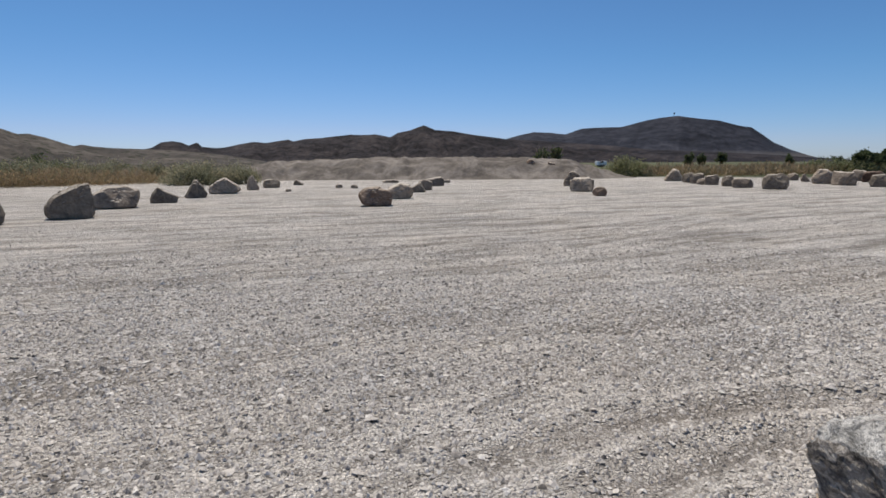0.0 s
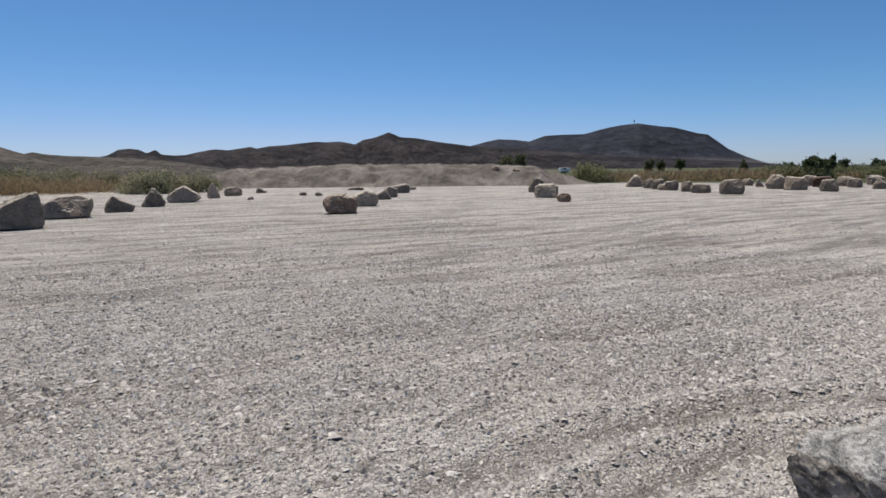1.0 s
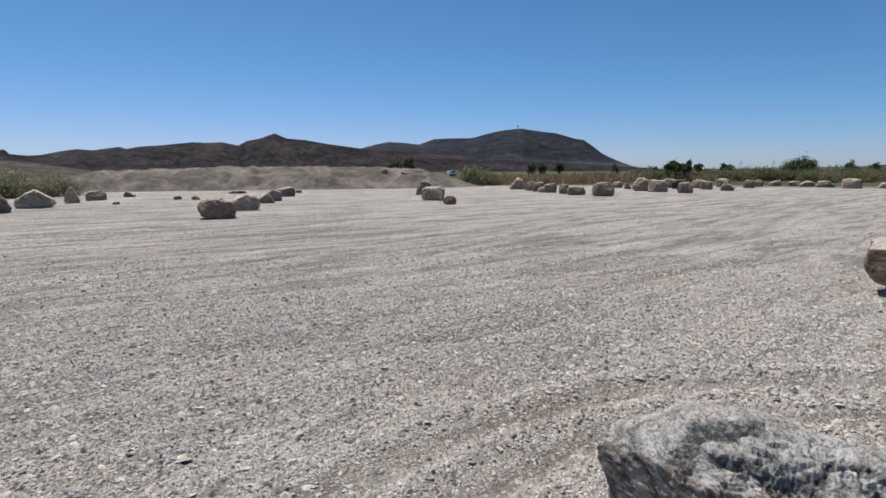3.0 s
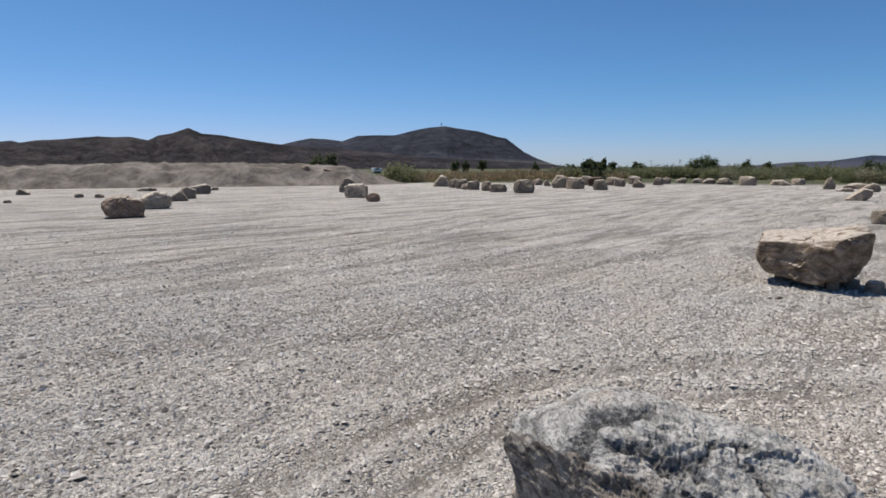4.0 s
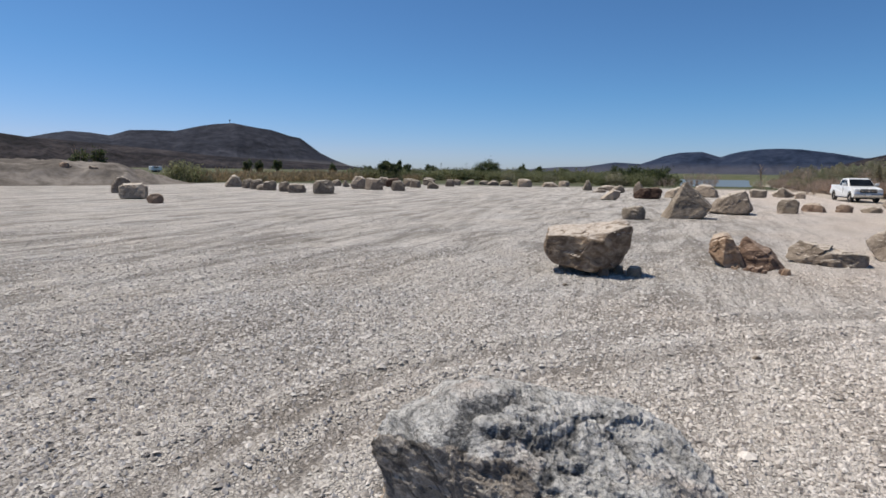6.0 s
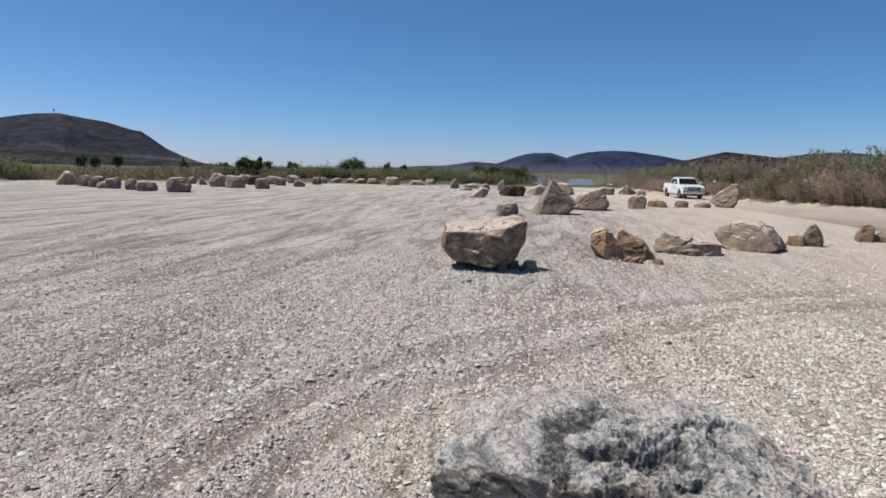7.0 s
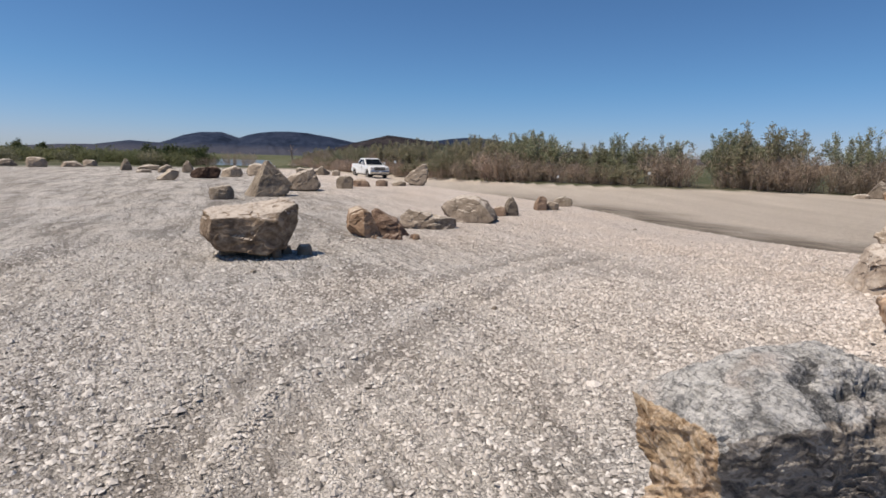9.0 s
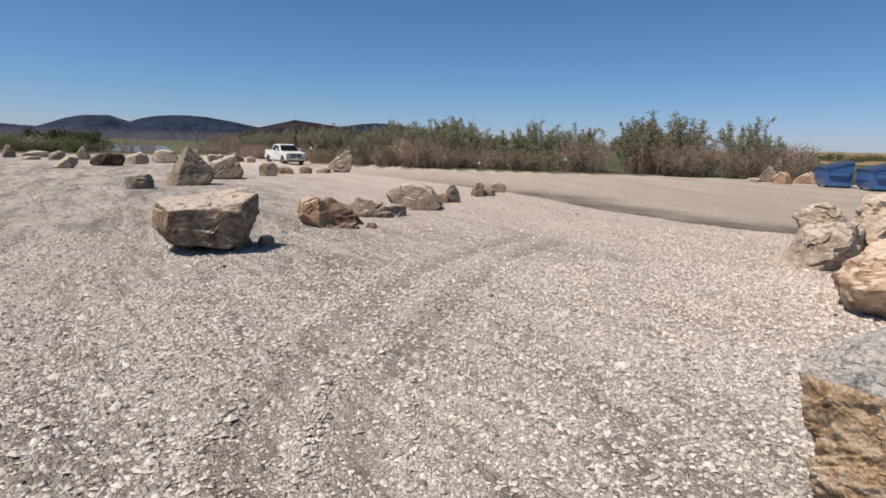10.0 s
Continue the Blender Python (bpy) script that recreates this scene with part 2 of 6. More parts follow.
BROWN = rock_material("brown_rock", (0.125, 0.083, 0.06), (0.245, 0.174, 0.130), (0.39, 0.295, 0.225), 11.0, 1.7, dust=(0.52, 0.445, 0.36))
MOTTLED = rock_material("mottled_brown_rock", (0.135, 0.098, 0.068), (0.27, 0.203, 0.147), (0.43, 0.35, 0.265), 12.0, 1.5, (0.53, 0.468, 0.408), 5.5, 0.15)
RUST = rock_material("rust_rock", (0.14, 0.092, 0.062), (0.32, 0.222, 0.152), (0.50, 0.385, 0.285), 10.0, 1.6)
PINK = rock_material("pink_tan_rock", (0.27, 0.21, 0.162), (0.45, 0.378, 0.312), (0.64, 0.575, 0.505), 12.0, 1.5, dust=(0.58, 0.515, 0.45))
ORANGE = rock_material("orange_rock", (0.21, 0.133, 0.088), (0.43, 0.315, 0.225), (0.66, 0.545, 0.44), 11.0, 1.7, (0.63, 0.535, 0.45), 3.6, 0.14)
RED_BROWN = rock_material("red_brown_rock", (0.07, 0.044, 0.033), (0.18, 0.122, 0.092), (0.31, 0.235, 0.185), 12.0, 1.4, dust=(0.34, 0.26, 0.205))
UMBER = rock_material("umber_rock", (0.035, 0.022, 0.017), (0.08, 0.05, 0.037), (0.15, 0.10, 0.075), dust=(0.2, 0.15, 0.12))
BERM = slope_material("berm_dirt", [(0.36, (0.075, 0.064, 0.055)), (0.48, (0.146, 0.127, 0.111)), (0.60, (0.255, 0.226, 0.20))], 0.35, 0.5, 0.5, fine=0.22)
# dark lava, with the blue haze of distance mixed into its colour
LAVA = slope_material("dark_hazy_lava_slope", [(0.38, (0.009, 0.0105, 0.016)), (0.5, (0.023, 0.0255, 0.037)), (0.64, (0.056, 0.057, 0.071))], 0.004, 0.8, 0.8, fan=(42.0, (0.12, 0.11, 0.102)))
BROWN_HILL = slope_material("brown_hill_slope", [(0.41, (0.006, 0.0055, 0.007)), (0.5, (0.021, 0.018, 0.0205)), (0.61, (0.06, 0.05, 0.05))], 0.009, 0.8, 0.8)
TAN_HILL = slope_material("tan_hill_slope", [(0.38, (0.028, 0.025, 0.022)), (0.5, (0.068, 0.059, 0.051)), (0.62, (0.135, 0.117, 0.10))], 0.02, 0.8, 0.7, 0.14)
# blue here is distance haze painted into the rock colour
FAR_HILL = slope_material("hazy_hill_slope", [(0.38, (0.008, 0.014, 0.029)), (0.5, (0.02, 0.03, 0.057)), (0.64, (0.046, 0.056, 0.086))], 0.004, 0.8, 0.9, fan=(60.0, (0.07, 0.07, 0.086)))
SAND = slope_material("orange_sand", [(0.3, (0.15, 0.11, 0.06)), (0.5, (0.27, 0.19, 0.115)), (0.66, (0.10, 0.095, 0.05))], 0.05, 1.0, 0.4)
GREEN = leaf_material("green_leaf", [(0.0, (0.144, 0.168, 0.102)), (0.45, (0.252, 0.274, 0.168)), (0.8, (0.348, 0.362, 0.236)), (1.0, (0.456, 0.450, 0.330))])
OLIVE = leaf_material("olive_leaf", [(0.0, (0.149, 0.152, 0.094)), (0.5, (0.276, 0.267, 0.172)), (1.0, (0.414, 0.391, 0.276))])
DARK_LEAF = leaf_material("dark_leaf", [(0.0, (0.034, 0.049, 0.024)), (0.6, (0.081, 0.108, 0.047)), (1.0, (0.162, 0.182, 0.081))])
TWIG = leaf_material("dry_twig", [(0.0, (0.207, 0.159, 0.127)), (0.5, (0.385, 0.305, 0.248)), (1.0, (0.564, 0.471, 0.397))])
SCRUB = leaf_material("scrub_leaf", [(0.0, (0.10, 0.113, 0.055)), (0.5, (0.185, 0.20, 0.10)), (1.0, (0.29, 0.295, 0.165))])
STRAW = leaf_material("dry_straw", [(0.0, (0.23, 0.165, 0.10)), (0.45, (0.34, 0.25, 0.155)), (0.7, (0.43, 0.33, 0.215)), (0.85, (0.20, 0.185, 0.105)), (1.0, (0.28, 0.255, 0.16))])


# ---- building helpers ----
def fast_mesh(name, verts, faces, material, smooth=False):
    """A mesh from arrays: verts (n, 3), faces (m, 3 or 4)."""
    me = bpy.data.meshes.new(name)
    verts, faces = np.asarray(verts, dtype=np.float32), np.asarray(faces, dtype=np.int32)
    k = faces.shape[1]
    me.vertices.add(len(verts))
    me.vertices.foreach_set("co", verts.ravel())
    me.loops.add(faces.size)
    me.loops.foreach_set("vertex_index", faces.ravel())
    me.polygons.add(len(faces))
    me.polygons.foreach_set("loop_start", np.arange(0, faces.size, k, dtype=np.int32))
    me.polygons.foreach_set("use_smooth", np.full(len(faces), smooth))
    me.materials.append(material)
    me.update(calc_edges=True)
    me.validate()
    return me


def part(name, bm, material, parent, label=""):
    """Links a bmesh as one mesh object under a thing or a part."""
    me = bpy.data.meshes.new(name)
    bm.to_mesh(me)
    bm.free()
    me.materials.append(material)
    ob = new(name, me)
    ob.parent = parent
    return tagged(ob, label)


def box(bm, x0, x1, y0, y1, z0, z1, bevel=0.0, seg=2):
    made = bmesh.ops.create_cube(bm, size=1.0)["verts"]
    for v in made:
        v.co = Vector(((x0 + x1) / 2 + v.co.x * (x1 - x0), (y0 + y1) / 2 + v.co.y * (y1 - y0), (z0 + z1) / 2 + v.co.z * (z1 - z0)))
    if bevel:
        edges = list({e for v in made for e in v.link_edges})
        bmesh.ops.bevel(bm, geom=edges, offset=bevel, segments=seg, profile=0.5, affect="EDGES")
    return bm


def tube(bm, a, b, r0, r1, n=8):
    a, b = Vector(a), Vector(b)
    q = (b - a).to_track_quat("Z", "Y")
    m = Matrix.Translation((a + b) / 2) @ q.to_matrix().to_4x4()
    bmesh.ops.create_cone(bm, cap_ends=True, segments=n, radius1=r0, radius2=r1, depth=(b - a).length, matrix=m)
    return bm


def smooth_step(a, b, x):
    t = np.clip((x - a) / (b - a), 0, 1)
    return t * t * (3 - 2 * t)


def wavy(x, y, seed=0.0, size=1.0):
    """A cheap smooth field about -1..1 from a few turned sines."""
    out = np.zeros_like(np.asarray(x, dtype=float))
    for k in range(6):
        a = 1.7 * k + seed
        f = (0.6 + 0.55 * k) / size
        out = out + np.sin((x * np.cos(a) + y * np.sin(a)) * f + 3.1 * k + seed * 2.3) / (1 + 0.6 * k)
    return out / 2.6


# ---- ground ----
ROAD_X = np.array([-400, -60, 0, 4, 9.6, 10.6, 11.3, 12.4, 14.0, 15.6, 17.2, 18.8, 20.7, 25.3, 30.1, 32.6, 45, 60, 100, 400])
ROAD_Y = np.array([-140, -30, -9.7, -7.8, -5.3, -4.75, -4.2, -3.45, -2.7, -2.15, -1.85, -1.45, -0.9, 1.4, 4.0, 5.4, 11.5, 18.5, 36, 165])
FAR_X = np.array([-400, 0, 20, 31, 36, 39, 40, 43, 50, 60, 72, 110, 400])
FAR_Y = np.array([-180, -33, -27, -22.5, -19.5, -14, -7, 0, 5, 10.5, 17.5, 36, 160])
# wheel tracks on the lot: x, y along each, depth in metres
TRACKS = [
    ([(0.2, 3.0), (1.2, 3.55), (2.1, 3.8), (2.95, 3.9), (3.7, 3.85), (4.4, 3.68), (5.1, 3.42), (6.2, 3.13), (6.85, 2.85), (8.3, 2.0), (10, 0.7)], 0.023),
    ([(0.8, 2.6), (1.7, 3.15), (2.56, 3.36), (3.3, 3.32), (4.1, 3.0), (4.9, 2.75), (5.6, 2.5), (6.3, 2.16), (7.2, 1.8), (8.1, 1.3), (9.4, 0.2)], 0.023),
    ([(2.6, 11.4), (5.8, 14.4), (6.8, 15.5), (8.3, 16.9), (10.6, 19.2), (13.1, 20.8), (17, 22.9), (24, 26), (40, 32)], 0.026),
    ([(1.5, 13.4), (4.4, 15.4), (6.1, 16.6), (7.5, 18.0), (9.4, 20.0), (12.2, 22.5), (14.6, 24.1), (22, 27.8), (36, 34)], 0.022),
    ([(8, 11), (11.2, 13.7), (14.3, 16.2), (16, 17.3), (19.8, 20.1), (25, 24), (33, 31)], 0.016),
    ([(12, 13), (16.8, 16.8), (21.3, 20), (25.7, 22.7), (34, 27.6)], 0.016),
    ([(-16, 10.4), (-10, 11.4), (-4, 12.6), (2.8, 14.6), (8, 16.4), (14, 19), (24, 22.5), (40, 27)], 0.014),
    ([(-14, 12.2), (-8, 13.0), (-2.9, 14.1), (3, 16.4), (7.9, 19), (14.2, 23)], 0.014),
    ([(3, 60), (3.4, 45), (3.2, 34), (3.0, 28)], 0.007),
    ([(5, 60), (5.3, 45), (5.1, 34), (4.9, 28)], 0.007),
    ([(-12, 7.6), (-5.2, 8.2), (-1, 8.9), (3, 10.0), (8, 12.4), (16, 18)], 0.012),
]
_rnd = random.Random(77)
for _k in range(16):  # older, fainter wheel lines that cross the lot the same way
    _x, _y, _az = -16 + _rnd.uniform(-3, 3), 3 + 2.5 * _k + _rnd.uniform(-0.8, 0.8), _rnd.uniform(62, 76)
    _line = [(_x, _y)]
    for _j in range(7):
        _az -= _rnd.uniform(-1.0, 3.4)
        _x, _y = _x + 8 * math.sin(radians(_az)), _y + 8 * math.cos(radians(_az))
        _line.append((_x, _y))
    if _y > 24:
        TRACKS.append((_line, _rnd.uniform(0.004, 0.010)))


def track_distance(x, y, pts):
    best = np.full(x.shape, 9.0)
    p = np.array(pts, dtype=float)
    t = np.linspace(0, len(p) - 1, (len(p) - 1) * 6 + 1)
    # rounded line through the points
    i = np.clip(t.astype(int), 0, len(p) - 2)
    f = (t - i)[:, None]
    p0, p1, p2, p3 = p[np.maximum(i - 1, 0)], p[i], p[i + 1], p[np.minimum(i + 2, len(p) - 1)]
    q = 0.5 * (2 * p1 + (p2 - p0) * f + (2 * p0 - 5 * p1 + 4 * p2 - p3) * f ** 2 + (3 * p1 - p0 - 3 * p2 + p3) * f ** 3)
    for a, b in zip(q[:-1], q[1:]):
        d = b - a
        s = np.clip(((x - a[0]) * d[0] + (y - a[1]) * d[1]) / (d @ d), 0, 1)
        best = np.minimum(best, np.hypot(x - a[0] - s * d[0], y - a[1] - s * d[1]))
    return best


def road_mask(x, y):
    near = np.interp(x, ROAD_X, ROAD_Y) + 0.12 * wavy(x, y, 2.0, 0.7) + 0.07 * wavy(x, y, 5.0, 0.2)
    far = np.interp(x, FAR_X, FAR_Y) + 0.06 * wavy(x, y, 4.0, 2.0)
    return near - y, y - far


def fresh_gravel(x, y):
    """How far newer, paler gravel has been spread from the road."""
    return smooth_step(-11.5, -3.0, road_mask(x, y)[0] + 1.6 * wavy(x, y, 6.0, 1.6))


def height(x, y):
    """Ground height and the masks for lot, road, rut, the road's churned edge and the banks thrown up beside ruts."""
    x, y = np.asarray(x, dtype=float), np.asarray(y, dtype=float)
    r = np.hypot(x, y)
    az = np.degrees(np.arctan2(x, y))
    inn, out = road_mask(x, y)
    road = smooth_step(0.0, 0.3, inn) * smooth_step(-2.6, -0.4, out)
    z = 0.012 * wavy(x, y, 1.0, 1.1) + 0.006 * wavy(x, y, 3.0, 0.3)
    z = z * smooth_step(0, 3, r) * (1 - road * 0.6)
    z = z - road * (0.05 + 0.45 * smooth_step(30, 58, x)) - smooth_step(0.6, 3, -out) * (inn > 0) * 0.02
    z = z + 0.02 * np.exp(-((inn + 0.25) / 0.3) ** 2) * (0.6 + 0.4 * wavy(x, y, 7.0, 0.5)) * (out > 0)
    z = z + 0.03 * wavy(x, y, 12.0, 0.22) * np.exp(-((inn - 0.9) / 0.6) ** 2) * (out > 0)
    rut, bank = np.zeros_like(z), np.zeros_like(z)
    close = r < 62
    for pts, deep in TRACKS:
        d = track_distance(x[close], y[close], pts)
        wob = 1 + 0.35 * wavy(x[close], y[close], 6.0, 0.25)
        far = r[close] * 0.003
        z[close] += deep * (-np.exp(-(d / 0.13) ** 2) + 0.7 * np.exp(-((d - 0.27) / 0.10) ** 2)) * wob
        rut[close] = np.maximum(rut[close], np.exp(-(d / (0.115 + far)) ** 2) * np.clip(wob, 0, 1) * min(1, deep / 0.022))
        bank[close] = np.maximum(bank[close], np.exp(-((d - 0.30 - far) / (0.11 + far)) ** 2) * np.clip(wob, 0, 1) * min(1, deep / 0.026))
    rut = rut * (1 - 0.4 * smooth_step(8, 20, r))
    basin = smooth_step(72, 205, r) * (1 - smooth_step(420, 470, r)) * smooth_step(61.5, 64.6, az) * (1 - smooth_step(68.8, 71.5, az))
    z = z - 3.1 * basin
    z = z * (1 - smooth_step(900, 1200, r)) - 6 * smooth_step(1500, 4000, r)
    lot = 1 - smooth_step(62, 74, r + 3 * wavy(x, y, 8.0, 8.0))
    lot = np.maximum(lot, smooth_step(0, 0.3, inn) * smooth_step(-0.8, 1.5, out) * (r < 160))
    lot = np.where((out < -1.5) & (inn > 0), 0.0, lot)
    edge = smooth_step(0.05, 0.5, inn) * (1 - smooth_step(1.0, 3.6, inn + 0.7 * wavy(x, y, 13.0, 0.8))) * (0.8 + 0.35 * wavy(x, y, 9.0, 0.3)) * (1 - smooth_step(18, 34, x))
    return z, np.clip(lot, 0, 1), np.clip(road, 0, 1), np.clip(rut, 0, 1), np.clip(edge, 0, 1) * 0.9, np.clip(bank - rut, 0, 1) * (1 - road)


def axis(lo, hi, step, far, below=1.05, above=1.05):
    mid = np.arange(lo, hi + step / 2, step)
    sides = []
    for rate in (below, above):
        grow, s, v = [], step, 0.0
        while v < far:
            s *= rate
            v += s
            grow.append(v)
        sides.append(np.array(grow))
    return np.concatenate([lo - sides[0][::-1], mid, hi + sides[1]])


def build_ground():
    gx, gy = axis(-9, 30, 0.14, 4300, 1.06, 1.035), axis(-5, 31, 0.14, 4300, 1.055, 1.045)
    X, Y = np.meshgrid(gx, gy)
    z, lot, road, rut, edge, bank = height(X.ravel(), Y.ravel())
    nx, ny = len(gx), len(gy)
    i = (np.arange(ny - 1)[:, None] * nx + np.arange(nx - 1)[None, :]).ravel()
    faces = np.stack([i, i + 1, i + nx + 1, i + nx], 1)
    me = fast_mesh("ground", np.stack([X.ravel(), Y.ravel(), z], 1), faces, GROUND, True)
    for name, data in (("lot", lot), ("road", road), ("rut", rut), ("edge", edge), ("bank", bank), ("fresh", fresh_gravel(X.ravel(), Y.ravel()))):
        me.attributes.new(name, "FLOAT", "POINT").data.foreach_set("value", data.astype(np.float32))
    tagged(new("ground", me), "pale gravel lot with wheel tracks beside a tan dirt road", "ground", kind="structure")


build_ground()


def ground_z(x, y):
    return float(height(np.array([x]), np.array([y]))[0][0])


# ---- hills and distance ----
def ridge(name, profile, foot, crest, material, label, seed, rough=0.3, step=0.15):
    """A range of hills: crest heights by bearing and rise in degrees, a foot line nearer by, gullied slopes."""
    paz, pel = [p[0] for p in profile], [p[1] for p in profile]
    az = np.arange(paz[0], paz[-1] + step / 2, step)
    top = np.tan(np.radians(np.interp(az, paz, pel))) * crest + 1.7
    s = np.concatenate([np.linspace(0, 1, 56), [1.08, 1.25, 1.6]])
    size = (crest - foot) * 0.42
    verts = []
    for a, h in zip(az, top):
        ar = math.radians(a)
        for t in s:
            r = foot + (crest - foot) * t
            x, y = math.sin(ar) * r, math.cos(ar) * r
            q = Vector((x, y, seed * 50)) / size
            q = q + noise.noise_vector(q * 1.3) * 0.35
            g = noise.fractal(q * 1.1, 0.9, 2.1, 6)
            g2 = noise.ridged_multi_fractal(q * 1.9, 0.95, 2.15, 6, 1.0, 2.0)
            bend = noise.noise_vector(Vector((a * 0.3, t * 2.0, seed + 9.0)))
            g3 = noise.ridged_multi_fractal(Vector((a * 0.9 + bend.x * 0.8, t * 1.1 + bend.y * 0.5, seed)), 0.8, 2.3, 5, 1.0, 2.0)
            up = t ** 1.25 if t <= 1 else max(0.0, 1 - (t - 1) * 1.1)
            bow = 4 * t * (1 - t) if t <= 1 else 0
            z = h * (up + bow * rough * (0.42 * g + 0.16 * (g2 - 1.0) + 0.2 * (g3 - 1.0) - 0.08))
            if 0.9 < t <= 1.0:
                z += h * 0.012 * g
            verts.append((x, y, max(z, 0) - 7 + 7 * min(1, t * 6) - 0.5))
    n = len(s)
    faces = [(i * n + j, i * n + j + 1, (i + 1) * n + j + 1, (i + 1) * n + j) for i in range(len(az) - 1) for j in range(n - 1)]
    me = fast_mesh(name, verts, [f[::-1] for f in faces], material, True)
    return tagged(new(name, me), label, "hills", kind="structure")


ridge("backdrop_tan_hill", [(-60, 2.4), (-50, 3.0), (-42, 3.2), (-37, 2.9), (-36, 2.5), (-35.3, 2.55), (-34.2, 2.28), (-33, 1.84), (-32.3, 1.6), (-31.7, 1.75), (-31, 1.6),
      (-29.5, 1.46), (-27, 1.38), (-25, 1.3), (-22.5, 1.1), (-20, 0.8), (-17, 0.3)], 270, 420, TAN_HILL, "low tan desert hills with scattered dark scrub", 1)
ridge("backdrop_brown_range", [(-29, 0.8), (-27.3, 1.3), (-26.5, 1.45), (-25.7, 1.93), (-24.8, 2.04), (-24.1, 1.95), (-23.5, 1.65), (-22.8, 1.96), (-22.4, 1.56), (-21.3, 1.46), (-20.4, 1.52),
      (-19.1, 1.83), (-17.9, 2.04), (-16.8, 1.94), (-14.8, 2.27), (-14.3, 2.11), (-13.2, 2.33), (-11.6, 2.44), (-10, 2.65), (-8.9, 2.76), (-7.9, 2.71), (-6.5, 2.77), (-5.1, 2.49),
      (-4.3, 2.92), (-3.2, 3.14), (-1.8, 3.67), (-0.7, 3.18), (1, 3.06), (2.6, 2.78), (4.3, 2.55), (6.2, 2.26), (9, 2.1), (12, 1.85), (16, 1.5), (20, 1.1), (25, 0.85), (30, 0.5), (35, 0.1)],
      1080, 1500, BROWN_HILL, "rugged dark brown desert range with a small peak", 2, 0.4)
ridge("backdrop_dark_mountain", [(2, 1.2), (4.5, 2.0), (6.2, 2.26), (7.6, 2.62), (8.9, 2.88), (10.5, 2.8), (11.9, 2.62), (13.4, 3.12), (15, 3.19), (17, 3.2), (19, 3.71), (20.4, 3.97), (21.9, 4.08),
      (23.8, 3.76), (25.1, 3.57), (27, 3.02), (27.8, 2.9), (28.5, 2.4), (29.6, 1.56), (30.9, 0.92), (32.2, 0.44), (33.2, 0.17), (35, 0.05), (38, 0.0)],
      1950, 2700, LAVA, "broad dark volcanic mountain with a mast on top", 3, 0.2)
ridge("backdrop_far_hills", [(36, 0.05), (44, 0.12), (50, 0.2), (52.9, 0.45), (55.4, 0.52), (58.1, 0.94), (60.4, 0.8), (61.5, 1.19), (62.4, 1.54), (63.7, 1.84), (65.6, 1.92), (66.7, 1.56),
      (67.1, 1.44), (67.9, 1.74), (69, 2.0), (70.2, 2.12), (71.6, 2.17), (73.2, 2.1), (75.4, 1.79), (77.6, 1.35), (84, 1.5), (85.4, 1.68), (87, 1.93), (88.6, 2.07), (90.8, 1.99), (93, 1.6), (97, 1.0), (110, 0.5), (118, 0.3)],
      2900, 3700, FAR_HILL, "distant flat-topped hills coloured blue for haze", 4, 0.25)
ridge("backdrop_brown_knoll", [(75, 0.5), (77.6, 1.3), (79.3, 1.72), (80.9, 2.13), (82.6, 1.95), (85.4, 1.6), (88, 1.2), (92, 0.6)], 1380, 1700, BROWN_HILL, "low brown rocky knoll behind the thicket", 5, 0.4)
ridge("backdrop_sand_field", [(112, 0.1), (122, 0.3), (128, 0.4), (130, 0.42), (136, 0.45), (150, 0.5), (170, 0.5), (185, 0.2)], 110, 330, SAND, "orange sandy slope beyond the road", 6, 0.1)


def mast(x, y, z, tall):
    thing = new("antenna_mast")
    thing.location = (x, y, z)
    tagged(thing, "small dark antenna mast on the mountain top", "mast")
    part("pole", tube(bmesh.new(), (0, 0, -8), (0, 0, tall), 0.9, 0.6, 6), LAVA, thing)
    part("antenna_head", box(bmesh.new(), -2.6, 2.6, -1.2, 1.2, tall * 0.62, tall, 0.3), LAVA, thing)


mast(math.sin(radians(21.55)) * 2690, math.cos(radians(21.55)) * 2690, math.tan(radians(4.05)) * 2690, 16.0)


def build_water():
    n = Nodes("lake_water", 0.45, 0.0, 0.35)
    w = n.noise(n.scaled(n.where("World"), (0.5, 1.0, 1.0)), 0.6, 3)
    m = n.done((0.13, 0.16, 0.175), n.bump(w, 0.5, 0.2))
    bm = bmesh.new()
    ring = []
    for a, r in [(61.8, 170), (64, 160), (67, 158), (70, 165), (71.5, 180), (71.5, 445), (70, 452), (64, 450), (61.8, 440)]:
        ring.append(bm.verts.new((math.sin(radians(a)) * r, math.cos(radians(a)) * r, -2.6)))
    bm.faces.new(ring[::-1])
    bmesh.ops.recalc_face_normals(bm, faces=bm.faces)
    me = bpy.data.meshes.new("water")
    bm.to_mesh(me)
    bm.free()
    me.materials.append(m)
    tagged(new("water", me), "calm blue-grey lake beyond the lot", "water", kind="structure")


build_water()


